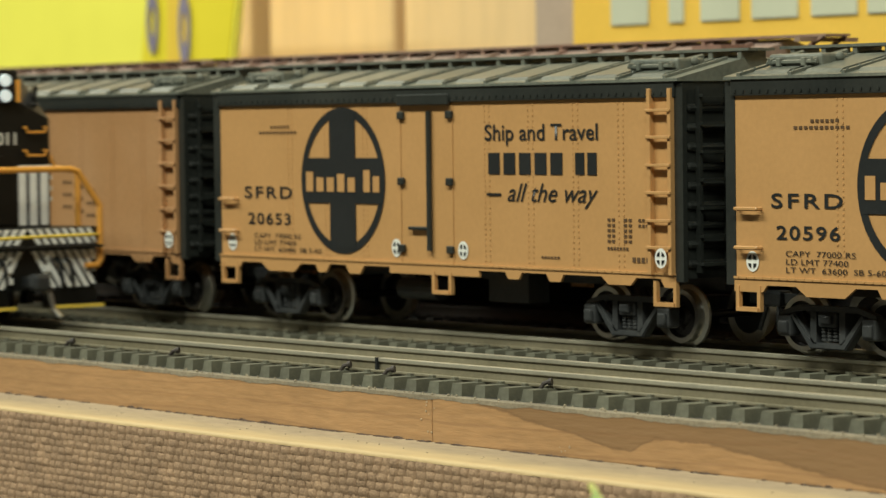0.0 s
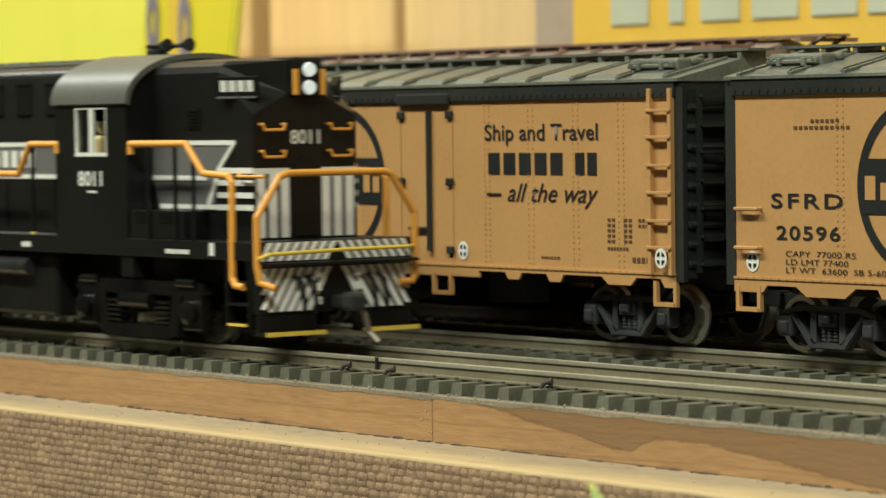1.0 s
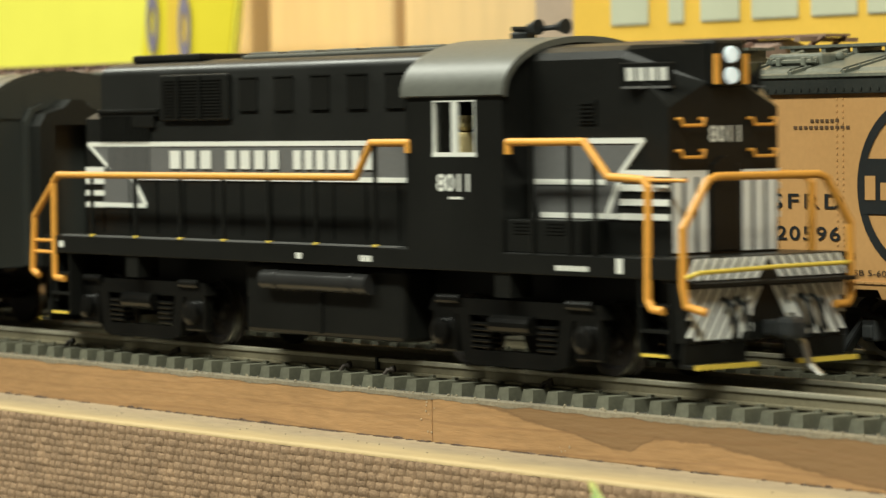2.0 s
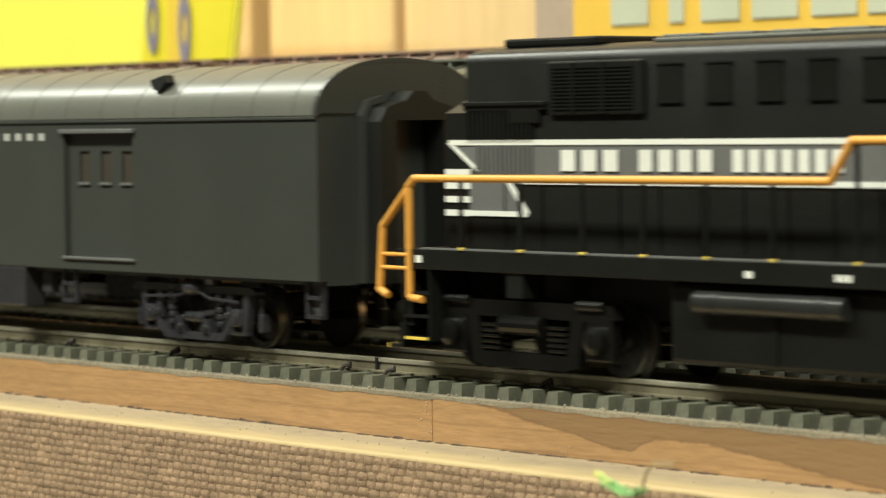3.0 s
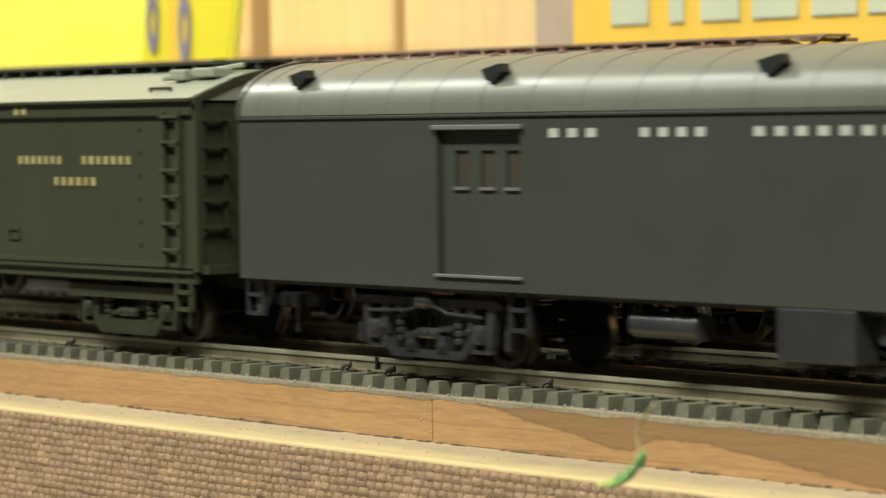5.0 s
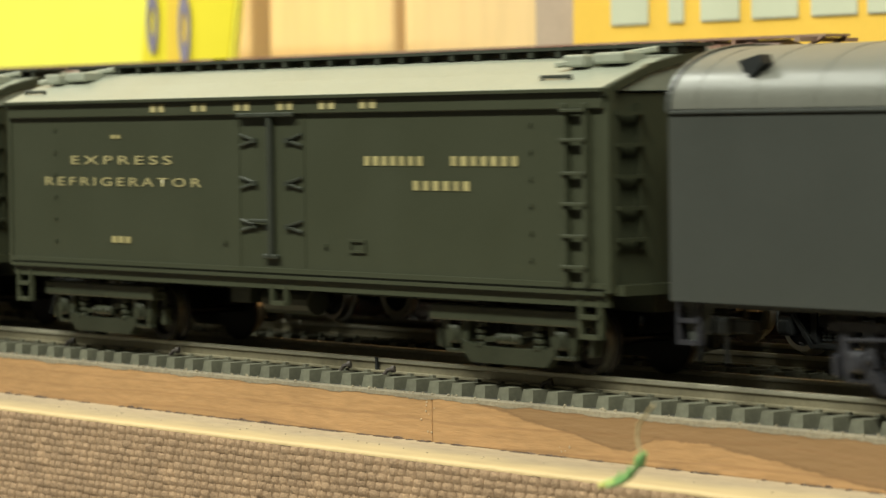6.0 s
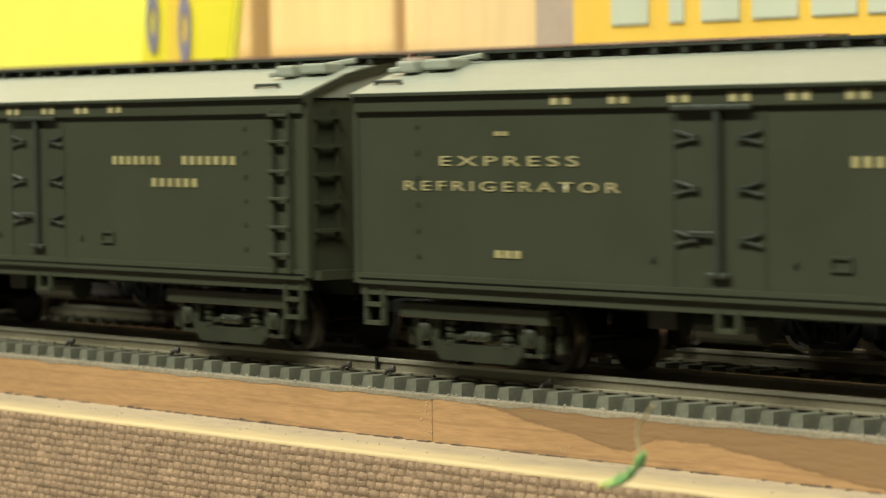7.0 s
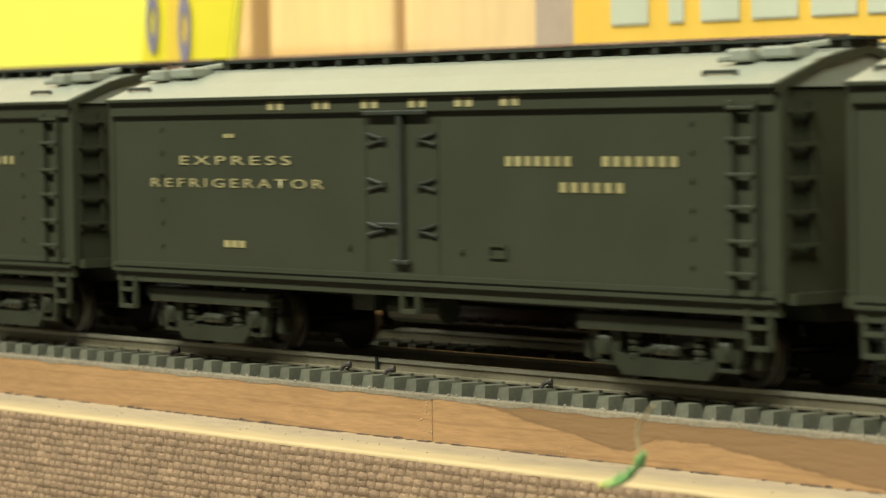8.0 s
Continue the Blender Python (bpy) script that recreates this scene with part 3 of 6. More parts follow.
def truck_express(parent, x, wb, material, y=13.2, top=9.9, r=5.2, plain=False):
    """A long passenger-type truck: straight top bar, pedestals, drop equaliser, coil springs."""
    bm = bmesh.new()
    box(bm, -3, 3, -11, 11, 5, 9, 0.4)
    t = part("truck", bm, material, parent, "", (x, 0, 0))
    h = wb / 2
    for s in (-1, 1):
        bm = bmesh.new()
        a, b = s * y - 0.9, s * y + 0.9
        if plain:
            box(bm, -h - 5.5, h + 5.5, min(s * (y - 0.9), s * (y + 2.0)), max(s * (y - 0.9), s * (y + 2.0)), top - 2.4, top + 0.2, 0.3)
        # slim top bar, arched over each axle, with open pedestal legs below it
        prism(bm, [(-h - 6, top - 0.9), (-h - 4.6, top - 0.1), (h + 4.6, top - 0.1), (h + 6, top - 0.9), (h + 5.6, top - 1.4), (-h - 5.6, top - 1.4)], a, b)
        for e in (-1, 1):
            for d in (-1, 1):
                X = e * h
                prism(bm, [(X + d * 1.7, top - 1.2), (X + d * 3.7, top - 1.2), (X + d * 2.8, 4.2), (X + d * 2.2, 2.9), (X + d * 1.4, 2.9), (X + d * 1.5, 4.6)], s * y - 0.7, s * y + 0.7)
        part("sideframe", bm, material, t)
        for X in (-h, h):
            bm = bmesh.new()
            box(bm, X - 2.6, X + 2.6, s * y - 0.75, s * y + 0.75, 2.5, 3.2, 0.2)
            part("pedestal_tie", bm, material, t)
        bm = bmesh.new()
        if plain:
            prism(bm, [(-h + 1.6, 4.9), (-h + 4.6, 3.9), (h - 4.6, 3.9), (h - 1.6, 4.9), (h - 1.8, 3.2), (h - 4, 1.2), (-h + 4, 1.2), (-h + 1.8, 3.2)], a, b)
        else:
            prism(bm, [(-h + 1.6, 5.2), (-h + 2.8, 4.9), (-h + 5.2, 2.6), (h - 5.2, 2.6), (h - 2.8, 4.9), (h - 1.6, 5.2), (h - 2.4, 3.4), (h - 4.6, 1.3), (-h + 4.6, 1.3), (-h + 2.4, 3.4)], a, b)
            for X in (-4.2, 4.2):
                prism(bm, [(X - 1.3, 2.4), (X + 1.3, 2.4), (X + 0.8, 5.0), (X - 0.8, 5.0)], a - 0.2, b + 0.2)
                rod(bm, (X, s * (y + 0.6), 3.4), (X, s * (y + 1.7), 3.4), 0.6, 10)
        part("equaliser", bm, material, t)
        bm = bmesh.new()
        box(bm, -3.0, 3.0, s * y - 1.0, s * y + 1.1, 4.4, 6.2, 0.5)
        prism(bm, [(-6.5, 4.4), (6.5, 6.0), (6.5, 6.9), (-6.5, 5.3)], s * y - 0.5, s * y + 0.5)
        for X in (-2.2, 0, 2.2):
            ball(bm, (X, s * (y + 1.1), 5.3), 0.42, 8)
        part("bolster_end", bm, material, t)
        if not plain:
            bm = bmesh.new()
            rod(bm, (-1.4, s * (y + 0.9), top - 0.6), (1.6, s * (y + 0.9), top - 0.6), 1.35, 14)
            ball(bm, (1.6, s * (y + 0.9), top - 0.6), 1.2, 12)
            part("brake_cylinder", bm, material, t)
            bm = bmesh.new()
            tube(bm, [(-h - 2, s * (y + 1.0), top - 2.6), (-5, s * (y + 1.3), top - 2.2), (-1, s * (y + 1.2), top - 1.4)], 0.3, 6)
            tube(bm, [(1.6, s * (y + 1.2), top - 1.0), (6, s * (y + 1.2), top - 2.4), (h + 1, s * (y + 1.1), top - 2.8)], 0.3, 6)
            part("brake_rod", bm, material, t)
            for X in (-h + 2.6, h - 2.6):
                bm = bmesh.new()
                prism(bm, [(X - 0.8, 4.6), (X + 0.9, 4.9), (X + 0.6, 7.4), (X - 0.4, 7.6)], s * (y + 0.5) - 0.4, s * (y + 0.5) + 0.6)
                ball(bm, (X, s * (y + 1.2), 6.0), 0.55, 8)
                part("equaliser_seat", bm, material, t)
        for e in (-1, 1):
            bm = bmesh.new()
            box(bm, e * h - 1.5, e * h + 1.5, s * (y + 0.7) - 0.8, s * (y + 0.7) + 0.8, 4.0, 7.2, 0.6)
            rod(bm, (e * h, s * (y + 1.2), 5.4), (e * h, s * (y + 1.9), 5.4), 1.05, 12)
            part("journal_box", bm, material, t)
            bm = bmesh.new()
            rod(bm, (e * (h + 5.2), s * (y - 1), 3.0), (e * (h + 5.2), s * (y - 1), 9), 0.5, 6)
            box(bm, e * (h + 5.6) - 0.6, e * (h + 5.6) + 0.6, s * (y - 1.2) - 1, s * (y - 1.2) + 1, 3.2, 6.4, 0.3)
            part("brake_hanger", bm, material, t)
        for e in (-h + 6.2, h - 6.2):
            bm = bmesh.new()
            coil(bm, e, s * y, 3.6, top - 1.2, 1.15 if plain else 0.95, 5)
            part("spring", bm, material, t)
    for e in (-h, h):
        wheelset(t, e, r, r, face=WHEEL)
    return t


def coupler(parent, x, s, z=8.2):
    bm = bmesh.new()
    box(bm, min(x, x + s * 5), max(x, x + s * 5), -1.1, 1.1, z - 1, z + 1, 0.25)
    box(bm, min(x + s * 4, x + s * 7), max(x + s * 4, x + s * 7), -2.2, 1.2, z - 1.4, z + 1.4, 0.6)
    rod(bm, (x + s * 5, -1.6, z - 1.4), (x + s * 4, -2.4, z - 5.6), 0.4, 8)
    part("coupler", bm, TRUCK_BLACK, parent, "black knuckle coupler with a trip pin")


def stirrup(parent, x, y, z0, z1, w, material, rungs=1):
    bm = bmesh.new()
    for e in (-1, 1):
        box(bm, x + e * w / 2 - 0.4, x + e * w / 2 + 0.4, y - 0.4, y + 0.4, z0, z1)
    for k in range(rungs):
        z = z0 + k * (z1 - z0) / max(1, rungs) + 0.35
        box(bm, x - w / 2, x + w / 2, y - 0.7, y + 0.7, z - 0.35, z + 0.35)
    part("step", bm, material, parent)


def side_ladder(parent, x0, x1, y, zs, ztop, zbot, material, stile=0.45, out=1.0):
    lad = bmesh.new()
    for x in (x0, x1):
        box(lad, x - stile, x + stile, y - out, y + 0.2, zbot, ztop, 0.1)
    l = part("ladder", lad, material, parent)
    for z in zs:
        bm = bmesh.new()
        box(bm, x0 - 0.5, x1 + 0.5, y - out - 0.38, y - out + 0.35, z - 0.26, z + 0.26, 0.08)
        part("rung", bm, material, l)


def end_ladder(parent, x, s, y0, y1, zs, material, stiles=True):
    lad = bmesh.new()
    for y in (y0, y1):
        box(lad, min(x, x + s * 1.1), max(x, x + s * 1.1), y - 0.35, y + 0.35, min(zs) - 1.5 if stiles else max(zs) - 0.3, max(zs) + 1.5 if stiles else max(zs) + 0.3)
    l = part("ladder", lad, material, parent)
    for z in zs:
        bm = bmesh.new()
        box(bm, min(x + s * 0.8, x + s * 2.0), max(x + s * 0.8, x + s * 2.0), y0 - 0.4, y1 + 0.4, z - 0.26, z + 0.26)
        for y in (y0, y1):
            box(bm, min(x, x + s * 1.4), max(x, x + s * 1.4), y - 0.2, y + 0.2, z - 0.2, z + 0.2)
        part("rung", bm, material, l)


def shell(bm, x0, x1, pts):
    prism(bm, pts, x0, x1, "x")


# ---- orange refrigerator cars on the middle track ----
def disc(bm, x, z, rx, rz, y, thick, seg=48, inner=0.0):
    """A flat disc, or a ring, on a side that faces -y."""
    for i in range(seg):
        a, b = 2 * math.pi * i / seg, 2 * math.pi * (i + 1) / seg
        p = [(x + k * rx * math.cos(t), z + k * rz * math.sin(t)) for k, t in ((1, a), (1, b), (inner, b), (inner, a))]
        if inner == 0:
            p = p[:3]
        bm.faces.new([bm.verts.new((u, y, v)) for u, v in p])


def small_emblem(parent, x, z, y):
    bm = bmesh.new()
    disc(bm, x, z, 1.55, 1.75, y, 0)
    disc_part = part("emblem", bm, WHITE, parent, "small white disc with dark quarters round a cross")
    # dark quarters that leave a white cross and rim
    for e in (-1, 1):
        for f in (-1, 1):
            bm = bmesh.new()
            prism(bm, [(x + e * u, z + f * v) for u, v in ((0.3, 0.34), (1.0, 0.34), (0.82, 0.82), (0.3, 1.15))], y - 0.12, y - 0.02)
            part("quarter", bm, INK, disc_part)


def reefer(x, label, number, skin, ladder_mat, lettered=True):
    car = base("refrigerator_car", x, 58.1, 0, label, "freight car", "orange refrigerator cars")
    bm = bmesh.new()
    box(bm, -71, 71, -17.4, 17.4, 12, 45, 0.25)
    part("body", bm, skin, car)
    # end walls with pressed ribs
    for s in (-1, 1):
        bm = bmesh.new()
        a, b = sorted((s * 71, s * 72.2))
        box(bm, a, b, -17.3, 17.3, 12, 46)
        prism(bm, [(-17.3, 46), (0, 50.4), (17.3, 46)], a, b, "x")
        wall = part("end_wall", bm, BLACK, car, "black ribbed steel end")
        for k in range(9):
            bm = bmesh.new()
            z = 14.5 + k * 3.4
            rod(bm, (s * 72.2, -15.5, z), (s * 72.2, 15.5, z), 0.75, 8)
            for y in (-15.5, 15.5):
                ball(bm, (s * 72.2, y, z), 0.75, 8)
            part("rib", bm, BLACK, wall)
        for y in (-17.0, 17.0):
            bm = bmesh.new()
            box(bm, min(s * 70.6, s * 73), max(s * 70.6, s * 73), y - 0.5, y + 0.5, 11.5, 46)
            part("corner_post", bm, BLACK, wall)
        end_ladder(car, s * 72.6, s, -13.8, -7.2, [14.5 + 4.9 * k for k in range(7)], BLACK)
        coupler(car, s * 72, s)
        bm = bmesh.new()
        if s < 0:
            # brake wheel on a gear box at one end
            X = -75.2
            ring = [(X, 5 + 3.8 * math.cos(k * math.pi / 10), 47.6 + 3.8 * math.sin(k * math.pi / 10)) for k in range(21)]
            tube(bm, ring, 0.4, 6)
            for k in range(5):
                a = k * 2 * math.pi / 5
                rod(bm, (X, 5, 47.6), (X, 5 + 3.7 * math.cos(a), 47.6 + 3.7 * math.sin(a)), 0.28, 6)
            rod(bm, (-72, 5, 47.6), (X, 5, 47.6), 0.7, 8)
            part("brake_wheel", bm, BLACK, car, "black spoked brake wheel")
        else:
            rod(bm, (s * 73.2, 4, 14), (s * 73.2, 4, 46), 0.35, 6)
            part("brake_pipe", bm, BLACK, car)
    # riveted black eave strip
    for s in (-1, 1):
        bm = bmesh.new()
        box(bm, -71.2, 71.2, min(s * 17.3, s * 18.0), max(s * 17.3, s * 18.0), 43.6, 46.6, 0.15)
        for k in range(71):
            box(bm, -70.3 + k * 2, -69.8 + k * 2, min(s * 18.0, s * 18.2), max(s * 18.0, s * 18.2), 44.1, 44.6)
        part("eave_strip", bm, BLACK, car, "black riveted strip under the eave")
    bm = bmesh.new()
    shell(bm, -72.6, 72.6, [(-18.3, 46.4), (-18.3, 46.9), (0, 51.0), (18.3, 46.9), (18.3, 46.4)])
    part("roof", bm, ROOF_GREY, car, "weathered black panel roof, gloss painted in as grey")
    for k in range(12):
        bm = bmesh.new()
        X = -69 + k * 12.55
        for s in (-1, 1):
            prism(bm, [(s * 18.2, 46.9), (s * 18.2, 47.45), (s * 3.4, 50.75), (s * 3.4, 50.2)], X - 0.38, X + 0.38, "x")
            for q in range(5):
                ball(bm, (X, s * (17.2 - q * 2.9), 47.6 + q * 0.645), 0.3, 5)
            if k < 11:
                prism(bm, [(s * 17.0, 47.1), (s * 16.0, 47.9), (s * 4.2, 50.5), (s * 4.2, 50.0)], X + 2.0, X + 10.4, "x")
        part("roof_panel", bm, ROOF_GREY, car)
    bm = bmesh.new()
    for s in (-1, 0, 1):
        box(bm, -74.5, 74.5, s * 2.2 - 1.0, s * 2.2 + 1.0, 51.7, 52.2)
    for k in range(20):
        box(bm, -72 + k * 7.55, -71 + k * 7.55, -3, 3, 50.4, 51.7)
    part("running_board", bm, ROOF_GREY, car, "grey plank running board along the ridge")
    for s in (-1, 1):
        for e in (-1, 1):
            bm = bmesh.new()
            X = s * 60.5
            box(bm, X - 6.5, X + 6.5, min(e * 6.5, e * 13), max(e * 6.5, e * 13), 48.0, 50.6, 0.5)
            for q in (-1, 1):
                rod(bm, (X + q * 5.2, e * 6, 50.9), (X + q * 5.2, e * 14, 49.4), 0.45, 6)
                ball(bm, (X + q * 7.2, e * 9.5, 50.0), 0.8)
                box(bm, X + q * 3 - 0.5, X + q * 3 + 0.5, min(e * 12.4, e * 14.2), max(e * 12.4, e * 14.2), 48.4, 49.9, 0.2)
            rod(bm, (X - 6, e * 13.6, 49.2), (X + 6, e * 13.6, 49.2), 0.38, 6)
            part("ice_hatch", bm, ROOF_GREY, car, "ice hatch cover with latch bars")
    Y = -17.45
    # side sill with tabs
    for s in (-1, 1):
        bm = bmesh.new()
        a, b = sorted((s * 17.0, s * 17.55))
        pts = [(-71, 12.4), (71, 12.4), (71, 10.4), (68, 10.4), (67, 11.9), (60.5, 11.9), (59, 10.5), (53, 10.5), (51, 11.9), (40.5, 11.9), (39.5, 10.5), (36.5, 10.5), (35.5, 11.9), (28.5, 11.9), (27.5, 10.6), (24.5, 10.6), (23.5, 11.9), (15.8, 11.9), (15.8, 10.7), (-12.2, 10.7), (-12.2, 11.9), (-20.5, 11.9), (-22, 10.2), (-25.5, 10.2), (-26.8, 11.9), (-32, 11.9), (-33.5, 10.2), (-36, 10.2), (-37, 11.7), (-42, 11.7), (-44.5, 10.0), (-53.5, 10.0), (-56, 11.6), (-63, 11.6), (-64, 10.4), (-71, 10.4)]
        prism(bm, pts, a, b)
        box(bm, -71, 71, min(s * 17.4, s * 17.75), max(s * 17.4, s * 17.75), 12.6, 13.0)
        part("side_sill", bm, skin, car)
    for X in (-67.5, 68.2, 4.4):
        stirrup(car, X, -17.3, 7.1, 11.5, 5.2, skin)
        stirrup(car, X, 17.3, 7.1, 11.5, 5.2, skin)
    # rivet seams on the side
    bm = bmesh.new()
    for X in (-45.5, -32.8, -20.0, 18.4, 31.2, 44, 56.5):
        for dx in (-0.7, 0.7):
            for k in range(30):
                z = 13.8 + k * 1.0
                prism(bm, [(X + dx - 0.16, z - 0.16), (X + dx + 0.16, z - 0.16), (X + dx + 0.16, z + 0.16), (X + dx - 0.16, z + 0.16)], Y + 0.1, Y - 0.06)
    for k in range(70):
        prism(bm, [(-70 + k * 2, 12.7), (-69.7 + k * 2, 12.7), (-69.7 + k * 2, 13.0), (-70 + k * 2, 13.0)], Y - 0.2, Y - 0.4)
    tagged(part("rivet_seam", bm, skin, car), kind="stuff")
    side_ladder(car, 65.0, 70.4, Y, [17.4, 22.1, 27.0, 31.8, 36.7, 41.4], 45.2, 12.6, ladder_mat)
    for z in (24.5, 17.9):
        bm = bmesh.new()
        tube(bm, [(-69.6, Y, z), (-69.6, Y - 1.1, z), (-64.4, Y - 1.1, z), (-64.4, Y, z)], 0.35, 6)
        part("grab_iron", bm, ladder_mat, car)
    # door: lock bar, hinges, cover plate
    bm = bmesh.new()
    rod(bm, (1.2, Y - 0.5, 15.3), (1.2, Y - 0.5, 42), 0.55, 8)
    box(bm, -5.2, 1.4, Y - 0.9, Y - 0.3, 19.2, 19.9, 0.2)
    part("door_lock_bar", bm, BLACK, car, "black door lock bar with a handle")
    for z in (41.2, 28.5, 15.6):
        for X in (-7.8, 7.4):
            bm = bmesh.new()
            box(bm, X - 1.0, X + 1.0, Y - 0.7, Y, z - 0.75, z + 0.75, 0.25)
            part("hinge", bm, BLACK, car)
    bm = bmesh.new()
    box(bm, -8.4, 7.7, Y - 1.0, Y - 0.2, 43.1, 45.2, 0.2)
    part("door_rail", bm, BLACK, car)
    for X in (-8.3, 8.0):
        bm = bmesh.new()
        box(bm, X - 0.12, X + 0.12, Y - 0.12, Y + 0.02, 13.2, 43)
        part("door_edge", bm, skin, car)
    for X in (-66.5, -9.9, 11.0, 68.6):
        small_emblem(car, X, 15.6, Y - (0.08 if X < 60 else 1.45))
    if lettered:
        T = Y - 0.1
        bm = bmesh.new()
        disc(bm, -27.4, 28.5, 14.1, 14.5, T, 0, inner=0.885)
        # vertical and horizontal bars of the cross
        for a, b in ((15.2, 24.0), (33.0, 41.8)):
            prism(bm, [(-31.7, a), (-23.1, a), (-23.1, b), (-31.7, b)], T + 0.05, T - 0.05)
        prism(bm, [(-40.3, 24.0), (-14.5, 24.0), (-13.6, 28.5), (-14.5, 33.0), (-40.3, 33.0), (-41.2, 28.5)], T + 0.05, T - 0.05)
        part("herald", bm, INK, car, "black ring and cross herald")
        bars("herald_band", [(-40.2, -22.6, 26.3, 30.2, 5), (-20.8, -14.6, 26.3, 30.6, 2)], T - 0.15, skin, car, 0.66, (1.0, 0.72, 0.72, 0.9, 0.72))
        lettering("reporting_mark", "SFRD", -61.8, -44.8, 24.7, 27.2, T, INK, car, 0.014, 0, 1.25)
        lettering("road_number", number, -60.6, -45.5, 19.4, 21.8, T, INK, car, 0.014, 0, 1.15)
        lettering("data_text", "CAPY  77000 RS\nLD LMT 77400\nLT WT  63600  SB 5-60", -58.4, -35.0, 13.9, 17.6, T, INK, car)
        bars("small_print", [(-52.5, -45.5, 39.0, 39.5, 6), (-56.5, -43.0, 37.9, 38.4, 11)], T, INK_FINE, car, 0.6)
        lettering("slogan_top", "Ship and Travel", 17.9, 50.4, 35.3, 39.3, T, INK, car, 0.01)
        bars("slogan_bar", [(18.3, 41.0, 30.0, 34.0, 5), (43.6, 50.4, 30.0, 34.0, 2)], T, INK, car)
        lettering("slogan_end", "all the way", 24.5, 50.4, 23.9, 28.4, T, INK, car, 0.004, 0.35)
        bm = bmesh.new()
        box(bm, 18.4, 22.6, T - 0.05, T + 0.05, 26.0, 26.5)
        part("slogan_dash", bm, INK, car)
        rows = [(52.6, 55.0, 21.8 - k * 0.95, 22.3 - k * 0.95, 2) for k in range(5)] + [(57, 59.6, 21.8 - k * 0.95, 22.3 - k * 0.95, 2) for k in range(5)] + [(61, 64, 21.8 - k * 0.95, 22.3 - k * 0.95, 3) for k in range(2)] + [(52.6, 58.5, 16.7, 17.2, 7), (34, 39.5, 14.7, 15.1, 6), (59.3, 64.2, 14.6, 15.5, 4)]
        bars("weight_panel", rows, T, INK_FINE, car, 0.62)
    else:
        rows = [(23 + k % 3 * 5, 27 + k % 3 * 5, 27.2 - k * 0.9, 27.8 - k * 0.9, 3) for k in range(9)]
        bars("weight_panel", rows + [(12, 22, 16.8, 17.4, 7)], Y - 0.1, INK_FINE, car, 0.6)
    for s in (-1, 1):
        truck_freight(car, s * 53, 20, TRUCK_BLACK)
    bm = bmesh.new()
    box(bm, -70, 70, -5, 5, 9.5, 12.1)
    rod(bm, (-20, -8, 7.2), (-8, -8, 7.2), 2.2, 14)
    box(bm, 8, 20, -9, -4, 5.5, 11)
    part("underframe", bm, TRUCK_BLACK, car)
    return car


reefer(-63, "clean orange refrigerator car with black cross herald and black roof", "20653", TAN, TAN)
reefer(93.9, "orange refrigerator car with black herald, coupled ahead of its twin", "20596", TAN, TAN)
reefer(-220.3, "faded orange refrigerator car with worn side ladder", "", TAN_OLD, TAN_OLD, False)


# ---- brown car on the rear track ----
def boxcar_brown(x1, length, label):
    car = base("boxcar", x1 - length / 2, 112, 0, label, "freight car")
    h = length / 2
    bm = bmesh.new()
    box(bm, -h, h, -17.5, 17.5, 12, 49.5, 0.3)
    part("body", bm, BROWN_ROOF, car)
    bm = bmesh.new()
    shell(bm, -h - 0.8, h + 0.8, [(-18.2, 49.2), (-18.2, 50.0), (0, 55.4), (18.2, 50.0), (18.2, 49.2)])
    part("roof", bm, RED_ROOF, car, "oxide-red panel roof, pinkish sheen painted into its colour")
    for k in range(int(length / 11.5)):
        bm = bmesh.new()
        X = -h + 5 + k * 11.5
        for s in (-1, 1):
            prism(bm, [(s * 18, 50.0), (s * 18, 50.7), (s * 3.4, 55.0), (s * 3.4, 54.3)], X - 0.5, X + 0.5, "x")
        part("roof_rib", bm, BROWN_ROOF, car)
    bm = bmesh.new()
    for s in (-1, 0, 1):
        box(bm, -h - 4, h + 14, s * 2.3 - 1.05, s * 2.3 + 1.05, 55.6, 56.1)
    for k in range(int(length / 9)):
        box(bm, -h + 3 + k * 9, -h + 4 + k * 9, -3.2, 3.2, 53.6, 55.6)
    for q in (-3, 3):
        rod(bm, (h + 1, q, 50.0), (h + 13, q, 55.6), 0.5, 6)
    box(bm, h + 10, h + 11.5, -8, 8, 54.6, 55.4)
    part("running_board", bm, BROWN_ROOF, car, "oxide-red running board that overhangs the end")
    for e in (-1, 1):
        bm = bmesh.new()
        prism(bm, [(h - 14, e * 3), (h - 5.5, e * 3), (h - 5.5, e * 13), (h - 14, e * 13)], 53.5, 54.4, "z")
        part("lateral_walk", bm, BROWN_ROOF, car)
    for s in (-1, 1):
        truck_freight(car, s * (h - 20), 20, TRUCK_BLACK)


boxcar_brown(-38, 196, "oxide-red boxcar standing on the rear track")
boxcar_brown(-246, 190, "oxide-red boxcar coupled behind its twin on the rear track")


